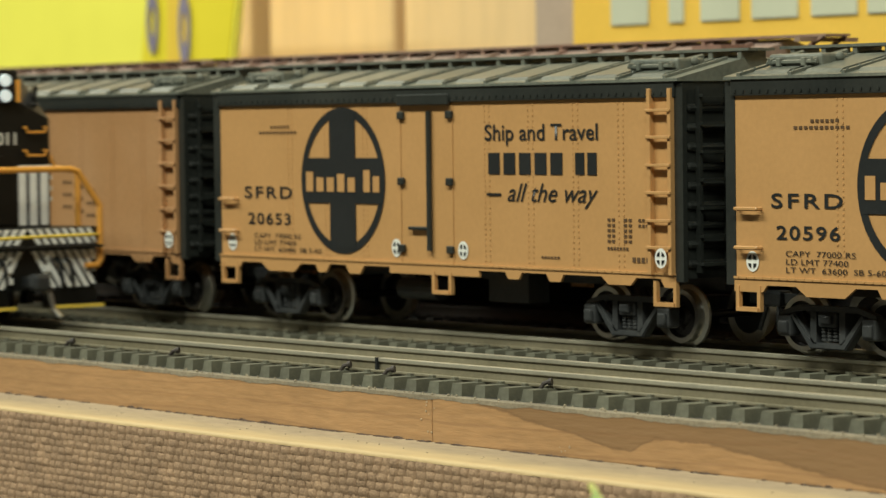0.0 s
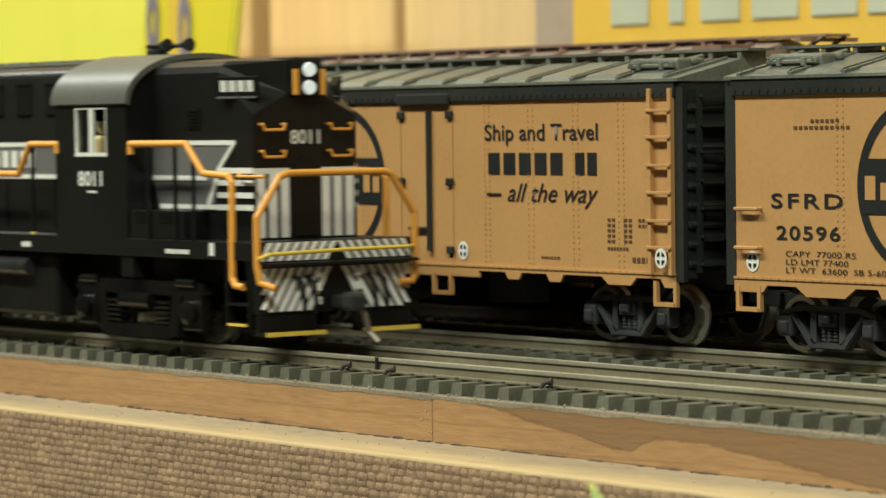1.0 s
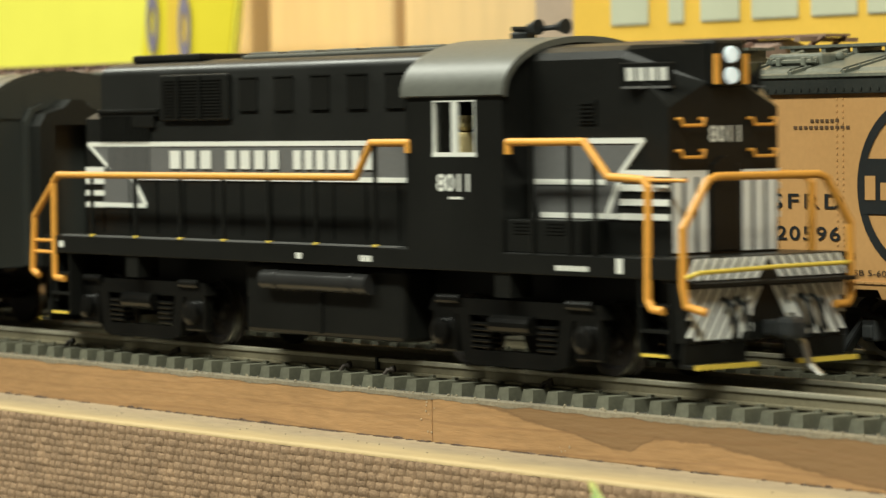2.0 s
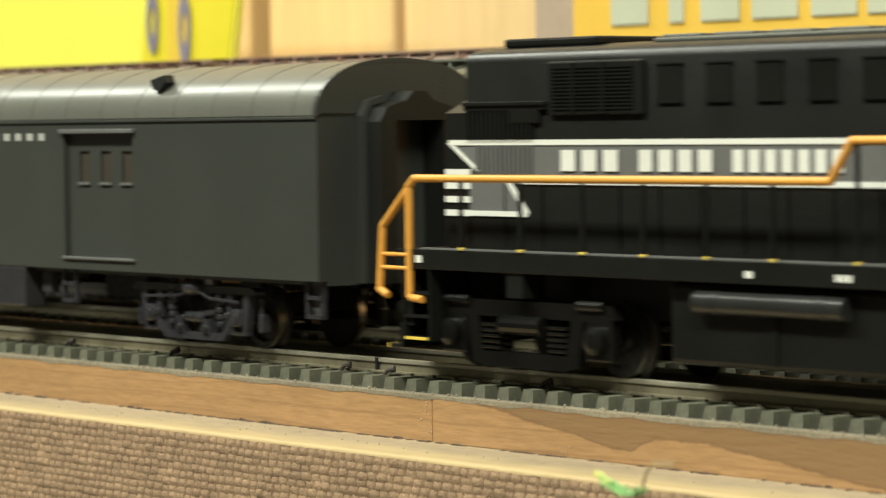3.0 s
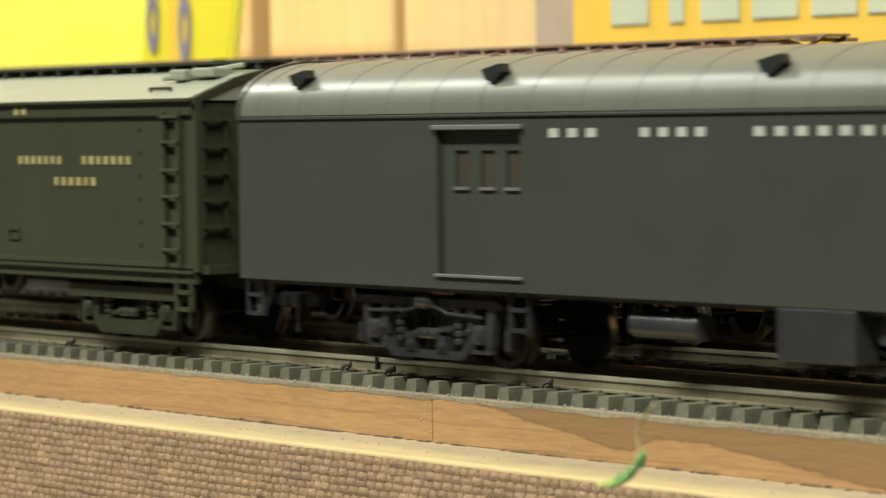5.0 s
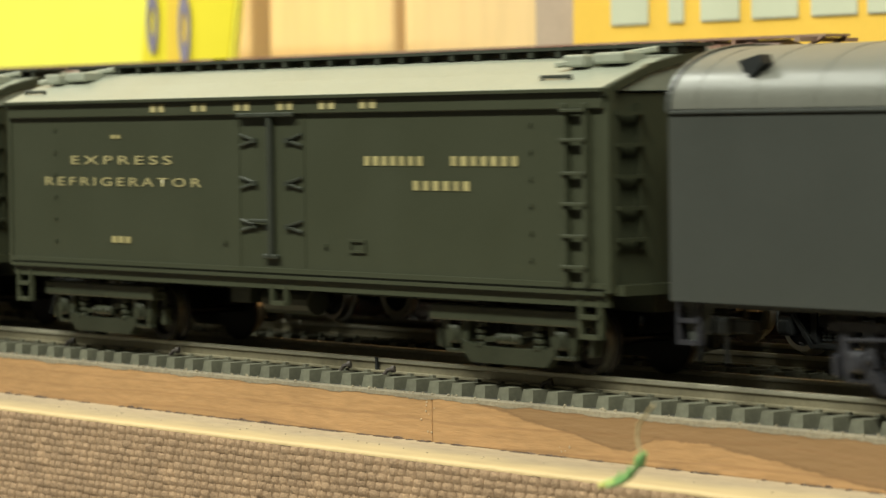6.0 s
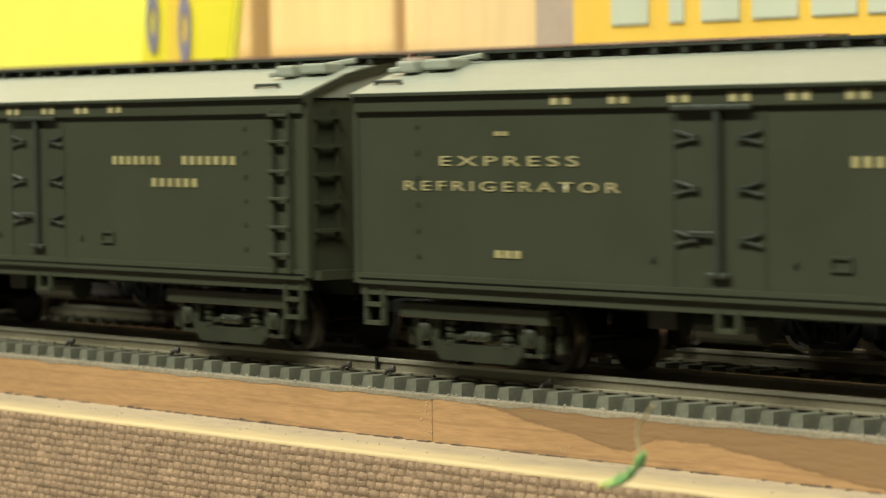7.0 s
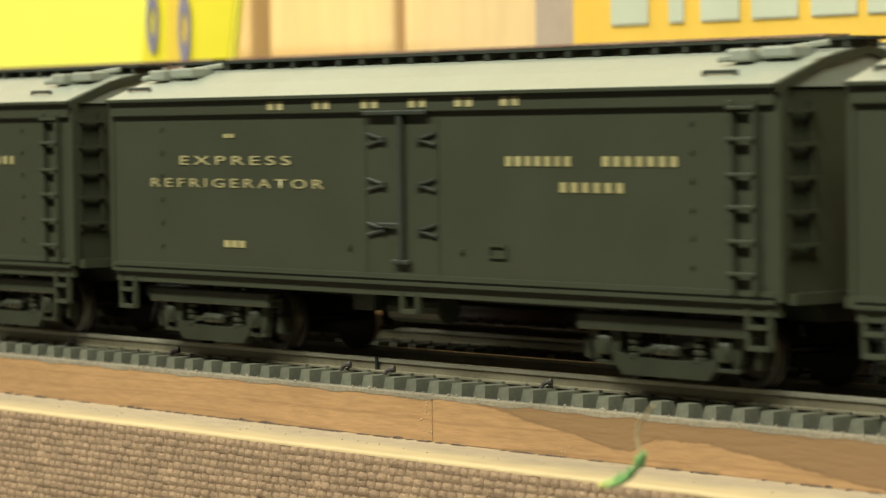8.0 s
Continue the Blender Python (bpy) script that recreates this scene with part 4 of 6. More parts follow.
# ---- background things ----
def yellow_box():
    b = base("carton", -562, 256, -12, "bright yellow carton with orange stripe and blue rings", "box")
    bm = bmesh.new()
    prism(bm, [(-190, 0), (100, 0), (128, 140), (-190, 140)], 0, 2.2)
    part("body", bm, SIGN_YELLOW, b)
    bm = bmesh.new()
    prism(bm, [(48, 3), (99, 3), (126, 138), (72, 138)], -0.6, 0)
    part("side_panel", bm, SIGN_DEEP, b, "deeper yellow printed panel")
    bm = bmesh.new()
    prism(bm, [(74, 3), (86, 3), (92, 138), (80, 138)], -1.1, -0.6)
    part("stripe", bm, SIGN_ORANGE, b, "orange stripe")
    for x, z, w, h in ((69, 87, 3.6, 11), (88.5, 84, 3.6, 12)):
        bm = bmesh.new()
        disc(bm, x, z, w, h, -1.6, 0, 32, 0.45)
        part("ring", bm, SIGN_BLUE, b, "blue ring")


def carrier():
    c = base("auto_carrier", 0, 240, -4, "orange-yellow auto carrier car with pale side panels", "freight car")
    bm = bmesh.new()
    box(bm, -246, 120, -9, 22, 14, 105, 0.6)
    part("body", bm, CARRIER, c)
    spans = [(-229.5, -214.6), (-206.4, -200.6), (-194.1, -179.5), (-174.9, -158.1), (-153.4, -137.3)] + [(-133.8 + 20.2 * k, -118.2 + 20.2 * k) for k in range(12)]
    for x0, x1 in spans:
        bm = bmesh.new()
        box(bm, x0, x1, -9.6, -8.8, 69, 98, 0.2)
        part("panel", bm, CARRIER_PALE, c)
    bm = bmesh.new()
    box(bm, -266, -247, -6, 18, 14, 100, 1)
    part("end_door", bm, END_GREY, c, "grey end door")
    bm = bmesh.new()
    for s in (-200, 80):
        box(bm, s - 18, s + 18, -6, 18, 0, 14, 1)
    part("truck", bm, TRUCK_BLACK, c)


yellow_box()
carrier()


# ---- the diesel ----
def rail_tube(name, path, parent, r=0.64, material=None):
    bm = bmesh.new()
    tube(bm, path, r, 10)
    return part(name, bm, material or RAIL_ORANGE, parent, "", (0, 0, 0), True)


def arch(w, z0, z1, n=18, power=2.0):
    """The outline of a curved roof, from one eave over the crown to the other."""
    pts = []
    for i in range(n + 1):
        a = math.pi * i / n
        c, s = math.cos(a), math.sin(a)
        pts.append((-w * math.copysign(abs(c) ** (2 / power), c), z0 + (z1 - z0) * abs(s) ** (2 / power)))
    return pts


def diesel():
    e = base("diesel_locomotive", 0, 0, 0, "black road-switcher diesel with grey band and orange handrails, rolling forward", "locomotive")
    bm = bmesh.new()
    box(bm, -88, 90, -17, 17, 15.9, 19.2, 0.2)
    box(bm, -84, 86, -8, 8, 9, 16)
    part("frame", bm, ENGINE, e)
    bm = bmesh.new()
    for s in (-1, 1):
        box(bm, -86, 20, min(s * 15.4, s * 17.05), max(s * 15.4, s * 17.05), 19.2, 19.45)
    part("walkway_edge", bm, BAND_GREY, e, "scuffed grey walkway edge")
    # long hood with rounded shoulders
    prof = [(-11.2, 19.2), (-11.2, 49.2), (-10.6, 50.4), (-9.2, 51.2), (-5, 51.8), (5, 51.8), (9.2, 51.2), (10.6, 50.4), (11.2, 49.2), (11.2, 19.2)]
    bm = bmesh.new()
    prism(bm, prof, -80.5, 23, "x")
    part("long_hood", bm, ENGINE, e, smooth=True)
    # the rear end steps back above the marker ledge
    bm = bmesh.new()
    prism(bm, [(-11.2, 19.2), (-11.2, 41.2), (-3.6, 45.0), (-3.6, 51.4), (3.6, 51.4), (3.6, 45.0), (11.2, 41.2), (11.2, 19.2)], -86, -80.5, "x")
    part("hood_end", bm, ENGINE, e)
    bm = bmesh.new()
    prism(bm, prof, 48, 70, "x")
    # nose: the corners above the doors are cut back for number boards
    outl = [(-11.2, 19.2), (-11.2, 41.5), (-3.5, 45.3), (-3.5, 51.2), (3.5, 51.2), (3.5, 45.3), (11.2, 41.5), (11.2, 19.2)]
    a = [bm.verts.new((70, y, z)) for y, z in prof]
    front = [bm.verts.new((80.6, y, z)) for y, z in outl]
    idx = [0, 1, 2, 3, 3, 4, 4, 5, 6, 7]
    fs = [bm.faces.new(front)]
    for i in range(len(prof)):
        j = (i + 1) % len(prof)
        q = [a[i], a[j], front[idx[j]]]
        if idx[i] != idx[j]:
            q.append(front[idx[i]])
        fs.append(bm.faces.new(q))
    bmesh.ops.recalc_face_normals(bm, faces=bm.faces)
    part("short_hood", bm, ENGINE, e)
    bm = bmesh.new()
    box(bm, 74, 82.2, -3.2, 3.2, 44.6, 51.8, 0.6)
    part("headlight_housing", bm, ENGINE, e)
    for z in (49.5, 46.3):
        bm = bmesh.new()
        bmesh.ops.create_cone(bm, cap_ends=True, segments=20, radius1=1.38, radius2=1.15, depth=0.8, matrix=pose(82.4, 0, z, 0, 90, 0))
        part("headlight", bm, LAMP_GLASS, e, "round clear headlight")
    for s in (-1, 1):
        bm = bmesh.new()
        box(bm, 82.0, 82.6, s * 2.9 - 0.45, s * 2.9 + 0.45, 45.0, 49.6)
        part("class_lamp_bracket", bm, RAIL_ORANGE, e)
        # number board on the cut corner, its digits as plain bars
        bm = bmesh.new()
        box(bm, -4.3, 4.3, -0.3, 0.3, -1.9, 1.7, 0.1)
        ob = part("number_board", bm, ENGINE, e)
        ob.matrix_local = pose(0.0754, s * 0.0108, 0.0467, -s * 6, 0, -s * 26)
        for k in range(4):
            bm = bmesh.new()
            x = -2.7 + k * 1.8
            box(bm, x - 0.68, x + 0.68, -0.4 if s < 0 else 0.2, -0.2 if s < 0 else 0.4, -1.0, 1.0)
            part("digit_bar", bm, WHITE, ob)
        bm = bmesh.new()
        box(bm, -4.0, 4.0, -0.9, 0.9, -2.15, -1.85)
        part("board_ledge", bm, BAND_GREY, ob)
        for z in (38.8, 34.0):
            bm = bmesh.new()
            y = s * 7.4
            tube(bm, [(80.6, y - 2.4, z + 1.0), (81.8, y - 2.4, z + 1.0), (81.8, y - 2.0, z), (81.8, y + 2.0, z), (81.8, y + 2.4, z + 1.0), (80.6, y + 2.4, z + 1.0)], 0.26, 6)
            part("grab_iron", bm, RAIL_ORANGE, e)
    # hood details: radiator louvres, doors, latches
    bm = bmesh.new()
    box(bm, -59, -36.5, -12.0, -11.1, 40.6, 49.0, 0.3)
    sh = part("radiator_shutter", bm, ENGINE, e)
    for k in range(12):
        bm = bmesh.new()
        box(bm, -57.8, -38.6, -12.25, -11.9, 41.5 + k * 0.58, 41.75 + k * 0.58)
        part("slat", bm, ENGINE, sh)
    for X in (-52.6, -45.4):
        bm = bmesh.new()
        box(bm, X - 0.3, X + 0.3, -12.4, -11.9, 41.0, 48.6)
        part("shutter_bar", bm, ENGINE, sh)
    bm = bmesh.new()
    box(bm, -80.5, -59.5, -12.3, -11.1, 42.3, 42.9, 0.1)
    box(bm, -80.5, -59.5, -11.9, -11.1, 41.6, 42.3)
    box(bm, -69, -61.5, -11.9, -11.1, 39.4, 41.8, 0.3)
    part("hood_trim", bm, ENGINE, e)
    for k in range(5):
        X = -31 + k * 10.85
        bm = bmesh.new()
        box(bm, X - 2.8, X + 2.8, -11.42, -11.1, 42.3, 48.0, 0.1)
        box(bm, X - 2.8, X + 2.8, -11.62, -11.3, 42.2, 42.5)
        box(bm, X - 2.9, X + 2.9, -11.62, -11.3, 48.0, 48.25)
        part("filter_panel", bm, ENGINE, e)
    for k in range(11):
        X = -80 + k * 9.3
        bm = bmesh.new()
        box(bm, X - 0.12, X + 0.12, -11.45, -11.1, 20, 30)
        part("door_seam", bm, ENGINE, e)
    bm = bmesh.new()
    box(bm, -76, -53, -7, 7, 51.6, 53.0, 0.4)
    part("roof_hatch", bm, ENGINE, e)
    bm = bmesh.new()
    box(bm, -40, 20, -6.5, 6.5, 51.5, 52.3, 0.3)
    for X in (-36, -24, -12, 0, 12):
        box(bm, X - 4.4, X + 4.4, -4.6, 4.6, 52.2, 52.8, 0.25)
    part("roof_walk", bm, ENGINE_ROOF, e, "raised roof panels, their sheen painted in as grey")
    # upright slats of the rear intake
    bm = bmesh.new()
    box(bm, -80.4, -63.2, -11.5, -11.1, 37.0, 41.6)
    intake = part("intake_grille", bm, ENGINE, e)
    for k in range(15):
        bm = bmesh.new()
        X = -79.8 + k * 1.14
        box(bm, X - 0.22, X + 0.22, -11.9, -11.45, 36.9, 41.8)
        part("slat", bm, ENGINE, intake)
        if k > 1:
            bm = bmesh.new()
            box(bm, X - 0.2, X + 0.2, -11.75, -11.35, 31.2, 35.9)
            part("slat", bm, BAND_GREY, intake)
    bm = bmesh.new()
    box(bm, 60, 64, -11.5, -11.1, 39.2, 43.0)
    for k in range(5):
        box(bm, 60.4, 63.6, -11.75, -11.4, 39.7 + k * 0.65, 39.95 + k * 0.65)
    part("louvre", bm, ENGINE, e)
    # cab
    bm = bmesh.new()
    cab = [(-17, 19.0), (-17, 44.0)] + arch(17, 44.0, 52.8)[1:-1] + [(17, 44.0), (17, 19.0)]
    prism(bm, cab, 22.8, 23.8, "x")
    part("cab_rear_wall", bm, ENGINE, e)
    bm = bmesh.new()
    prism(bm, cab, 46.8, 47.8, "x")
    part("cab_front_wall", bm, ENGINE, e)
    for s in (-1, 1):
        y0, y1 = min(s * 16.2, s * 17), max(s * 16.2, s * 17)
        for x0, x1, z0, z1 in ((23.8, 30.2, 19, 44), (40.8, 46.8, 19, 44), (30.2, 40.8, 19, 34.5), (30.2, 40.8, 43.2, 44)):
            bm = bmesh.new()
            box(bm, x0, x1, y0, y1, z0, z1)
            part("cab_panel", bm, ENGINE, e)
    bm = bmesh.new()
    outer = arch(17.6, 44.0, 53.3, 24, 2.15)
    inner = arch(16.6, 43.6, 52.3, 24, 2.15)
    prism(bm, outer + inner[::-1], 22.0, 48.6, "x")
    part("cab_roof", bm, ENGINE_ROOF, e, "rounded black cab roof, highlight painted in as grey", smooth=True)
    for s in (-1, 1):
        bm = bmesh.new()
        Y = s * 17.05
        for x0, x1, z0, z1 in ((29.8, 41.2, 34.2, 34.9), (29.8, 41.2, 43.0, 43.25), (30.0, 30.25, 34.2, 43.3), (40.75, 41.0, 34.2, 43.3), (34.9, 36.3, 34.5, 43.2)):
            box(bm, x0, x1, min(Y, Y - s * 0.5), max(Y, Y - s * 0.5), z0, z1)
        part("window_frame", bm, WHITE, e, "pale cab window frame")
        bm = bmesh.new()
        box(bm, 30.4, 35.0, s * 16.4 - 0.1, s * 16.4 + 0.1, 34.8, 43)
        w = part("window_pane", bm, PANE, e)
        w.visible_shadow = False
    bm = bmesh.new()
    box(bm, 24, 46.5, -16, 16, 19.3, 20.3)
    part("cab_floor", bm, ENGINE, e)
    # horn and bell on the cab roof
    bm = bmesh.new()
    box(bm, 30.5, 34.5, -1.3, 1.3, 52.9, 54.4, 0.4)
    rod(bm, (32, 0, 54.6), (41, 0, 54.9), 0.45, 8)
    for x, y in ((36.6, -1.2), (41.2, 0.8)):
        bmesh.ops.create_cone(bm, cap_ends=True, segments=16, radius1=0.55, radius2=1.3, depth=2.6, matrix=pose(x, y, 55.0, 0, 90, 0))
    rod(bm, (33, -2.6, 54.8), (33, 2.6, 54.8), 0.45, 8)
    part("horn", bm, INK, e, "black multi-chime horn")
    # grey band with white outlines
    for s in (-1, 1):
        Yb, Yw = s * 11.32, s * 11.5
        bm = bmesh.new()
        prism(bm, [(-84.5, 36.1), (22.8, 36.1), (22.8, 30.3), (-68.5, 30.3), (-77.5, 31.5)], Yb, Yb - s * 0.3)
        prism(bm, [(-80, 30.3), (-69.5, 30.3), (-65.5, 25.2), (-80, 25.2)], Yb, Yb - s * 0.3)
        prism(bm, [(48, 36.4), (74.4, 36.4), (70.0, 31.4), (68, 24.8), (50, 24.8), (48, 30)], Yb, Yb - s * 0.3)
        part("band", bm, BAND_GREY, e, "grey speed band")
        bm = bmesh.new()
        for x0, x1, z in ((-85, 22.8, 36.4), (-67.5, 22.8, 30.2), (-80, -65, 25.0), (50.4, 69.0, 25.0), (48.2, 75.0, 36.6), (48.2, 66, 30.2)):
            box(bm, x0, x1, min(Yw, Yw - s * 0.3), max(Yw, Yw - s * 0.3), z - 0.42, z + 0.42)
        for z in (31.6, 29.4, 27.2, 25.0):
            box(bm, -86, -79.5, min(Yw, Yw - s * 0.3), max(Yw, Yw - s * 0.3), z - 0.5, z + 0.5)
            box(bm, 69.5, 80.7, min(Yw, Yw - s * 0.3), max(Yw, Yw - s * 0.3), z - 0.5, z + 0.5)
        for p in (((-85, 36.4), (-77.5, 31.8)), ((-69.6, 30), (-65.2, 25.2)), ((75, 36.6), (69.6, 31.6)), ((69.2, 30.2), (66.4, 25.2))):
            (xa, za), (xb, zb) = p
            prism(bm, [(xa - 0.55, za), (xa + 0.55, za), (xb + 0.55, zb), (xb - 0.55, zb)], Yw, Yw - s * 0.3)
        part("band_outline", bm, WHITE, e, "white band outline")
    bars("name_bar", [(-57.2, -42.0, 31.9, 35.2, 3), (-38.6, -20.8, 31.9, 35.2, 4), (-17.6, 6.5, 31.9, 35.2, 7)], -11.6, WHITE, e, 0.66)
    lettering("road_number", "8011", 31.0, 39.4, 28.6, 31.5, -17.12, WHITE, e, 0.02)
    bars("cab_print", [(34, 37.5, 27.4, 27.8, 5)], -17.1, WHITE, e)
    bars("sill_print", [(-8.8, -7.2, 16.8, 17.8, 1), (9.5, 13.0, 16.8, 17.8, 3), (60.5, 68.5, 16.7, 17.5, 6), (75, 76.4, 16.6, 18.9, 1), (-87, -85.4, 17, 18.2, 1)], -17.1, WHITE, e)
    # upright white stripes on the nose
    bm = bmesh.new()
    for s in (-1, 1):
        for k in range(3):
            y = s * (4.5 + k * 2.6)
            box(bm, 80.6, 80.85, y - 0.85, y + 0.85, 19.6, 31.0)
        box(bm, 80.6, 80.85, min(s * 3.6, s * 11.2), max(s * 3.6, s * 11.2), 31.0, 32.0)
    part("nose_stripes", bm, STRIPE_WHITE, e, "upright white warning stripes")
    num = lettering("nose_number", "8011", -3.2, 3.2, 36.2, 38.8, 0, WHITE, e, 0.02)
    num.matrix_local = pose(0.0808, 0, 0, 0, 0, 90)
    bm = bmesh.new()
    box(bm, 80.4, 81.0, -2.8, 2.8, 19.6, 33.0, 0.25)
    rod(bm, (80.4, 0, 31.5), (81.1, 0, 31.5), 2.6, 20)
    part("nose_door", bm, ENGINE, e)
    # side grab rails on the nose
    rail_tube("hand_rail", [(77, -11.6, 31.0), (77.5, -12.6, 30.6), (86, -12.6, 30.6)], e, 0.3)
    # pilot
    bm = bmesh.new()
    box(bm, 85, 90, -16.6, 16.6, 15.4, 19.3, 0.2)
    prism(bm, [(-16.6, 15.4), (16.6, 15.4), (16.2, 6.6), (-16.2, 6.6)], 86.5, 89.6, "x")
    box(bm, 88, 92.5, -16.5, 16.5, 15.0, 15.6, 0.1)
    part("pilot", bm, ENGINE, e)
    bm = bmesh.new()
    for s in (-1, 1):
        for k in range(8):
            y0 = s * (1.0 + k * 1.95)
            y1 = y0 + s * 1.12
            v = [(y0 + s * 1.2, 15.9), (y1 + s * 1.2, 15.9), (y1 - s * 0.9, 19.1), (y0 - s * 0.9, 19.1)]
            prism(bm, [(max(-16.5, min(16.5, y)), z) for y, z in v], 90.0, 90.25, "x")
        for k in range(-1, 7):
            y0 = s * (4.6 + k * 1.95)
            v = [(y0 + s * 3.0, 7.0), (y0 + s * 4.18, 7.0), (y0 - s * 0.42, 14.6), (y0 - s * 1.6, 14.6)]
            if abs(v[1][0]) > 16.2:
                f = (16.2 - abs(v[3][0])) / (abs(v[1][0]) - abs(v[3][0]))
                z = 14.6 - 7.6 * f
                v = [(s * 15.2, z), (s * 16.2, z), (y0 - s * 0.42, 14.6), (y0 - s * 1.6, 14.6)]
            prism(bm, v, 89.6, 89.9, "x")
        for k in range(3):
            box(bm, 89.6, 90.6, s * 4.4 - 0.6, s * 4.4 + 0.6, 8 + k * 2.4, 9.3 + k * 2.4)
    part("pilot_stripes", bm, STRIPE_WHITE, e, "diagonal white warning stripes")
    for s in (-1, 1):
        y0, y1 = min(s * 4, s * 16.6), max(s * 4, s * 16.6)
        bm = bmesh.new()
        box(bm, 88.5, 92, y0, y1, 2.9, 3.5, 0.1)
        for y in (y0 + 1, y1 - 1):
            box(bm, 88.6, 89.3, y - 0.5, y + 0.5, 3, 7.5)
        box(bm, 88.8, 89.4, y0, y1, 3.4, 6.4)
        fb = part("footboard", bm, ENGINE, e)
        bm = bmesh.new()
        box(bm, 91.9, 92.25, y0, y1, 2.8, 3.55)
        part("footboard_edge", bm, EDGE_YELLOW, fb, "yellow footboard edge")
        for X in (80, -90.5):
            bm = bmesh.new()
            for z in (4.6, 8.2, 12.0):
                box(bm, X, X + 6.5, min(s * 13, s * 16.8), max(s * 13, s * 16.8), z - 0.25, z + 0.25)
            box(bm, X - 0.4, X, min(s * 12.8, s * 16.8), max(s * 12.8, s * 16.8), 4.2, 16)
            box(bm, X + 6.5, X + 6.9, min(s * 12.8, s * 16.8), max(s * 12.8, s * 16.8), 4.2, 16)
            st = part("cab_step", bm, ENGINE, e)
            bm = bmesh.new()
            box(bm, X + 0.5, X + 6.2, min(s * 16.8, s * 17.1), max(s * 16.8, s * 17.1), 4.4, 4.85)
            part("step_edge", bm, EDGE_YELLOW, st, "yellow step edge")
    bm = bmesh.new()
    box(bm, -92.5, -88, -17, 17, 15.6, 19.2, 0.2)
    prism(bm, [(-16.6, 15.6), (16.6, 15.6), (16.2, 6.6), (-16.2, 6.6)], -91.5, -89, "x")
    for s in (-1, 1):
        box(bm, -95, -91.5, min(s * 4, s * 16.6), max(s * 4, s * 16.6), 2.9, 3.5, 0.1)
        box(bm, -92, -91.4, min(s * 4, s * 16.6), max(s * 4, s * 16.6), 3.4, 7)
    part("rear_pilot", bm, ENGINE, e)
    bm = bmesh.new()
    for s in (-1, 1):
        box(bm, -95.2, -94.9, min(s * 11, s * 16.6), max(s * 11, s * 16.6), 2.8, 3.5)
    part("rear_step_edge", bm, EDGE_YELLOW, e, "yellow step edge")
    rail_tube("uncoupling_bar", [(91, -17.4, 16.4), (93, -16.6, 17.2), (93, 0, 17.6), (93, 13.6, 17.7), (90.4, 16.6, 17.6)], e, 0.35, EDGE_YELLOW)
    bm = bmesh.new()
    box(bm, 90, 95, -1.5, 1.5, 7.2, 9.6, 0.5)
    box(bm, 94, 97.5, -2.6, 1.2, 6.8, 10.2, 0.8)
    part("coupler", bm, TRUCK_BLACK, e, "dark knuckle coupler")
    bm = bmesh.new()
    tube(bm, [(93, 1, 9), (96, 1.6, 6), (97, 1.8, 3), (98.5, 2.6, 1.4)], 0.55, 8)
    part("trip_pin", bm, STEEL, e, "bare steel trip pin")
    coupler(e, -91, -1)
    for y in (-9, -6.5, 6.5, 9):
        bm = bmesh.new()
        tube(bm, [(90, y, 13), (92, y, 12), (92.3, y + 0.4, 8.4), (91.4, y + 0.9, 6.8)], 0.42, 6)
        part("air_hose", bm, INK, e)
    # handrails
    for s in (-1, 1):
        y = s * 16.9
        rail_tube("hand_rail", [(-88.8, y, 11.3), (-88.8, y, 29.4), (-87.2, y, 30.7), (8.7, y, 30.8), (13.0, y, 36.5), (23.2, y, 36.5), (23.2, y, 34.8)], e)
        rail_tube("end_rail", [(-85.5, y, 11.0), (-88.6, y, 11.2)], e)
        rail_tube("end_rail", [(-94.8, y, 11.4), (-97.0, y, 12.4), (-96.0, y, 22.8), (-89.2, y, 28.8)], e)
        rail_tube("hand_rail", [(49.2, y, 34.6), (49.2, y, 36.5), (67.6, y, 36.5), (73.2, y, 31.2), (81.2, y, 30.8), (82.2, y, 29.6), (82.0, y, 12.8), (83.0, y, 11.5), (85.4, y, 11.3)], e)
        rail_tube("rail_tie", [(-96, y, 16.0), (-88.8, y, 16.0)], e, 0.35)
        rail_tube("rail_tie", [(-96, y, 18.2), (-88.8, y, 18.2)], e, 0.35)
        for X in (-75, -60, -45, -31, -17, -3, 14):
            rail_tube("stanchion", [(X, y, 19.2), (X, y, 30.8 if X < 10 else 36.4)], e, 0.4, ENGINE)
            bm = bmesh.new()
            box(bm, X - 0.5, X + 0.5, y - 0.45, y + 0.45, 19.2, 19.7, 0.15)
            part("stanchion_foot", bm, EDGE_YELLOW, e, "yellow stanchion foot")
        for X in (55, 64, 70):
            rail_tube("stanchion", [(X, y, 19.2), (X, y, 36.4 if X < 66 else 34.4)], e, 0.4, ENGINE)
    rail_tube("front_rail", [(93.4, -15.6, 11.3), (90.6, -16.9, 12.2), (90.2, -17.2, 15), (90.2, -17.2, 23.6), (90.2, -12.2, 30.6), (90.2, -10.5, 31.2), (90.2, 10.5, 31.2), (90.2, 12.2, 30.6), (90.2, 17.2, 23.6), (90.2, 17.2, 12.4), (90.4, 16.2, 11.3), (90.6, 13.4, 11.3)], e)
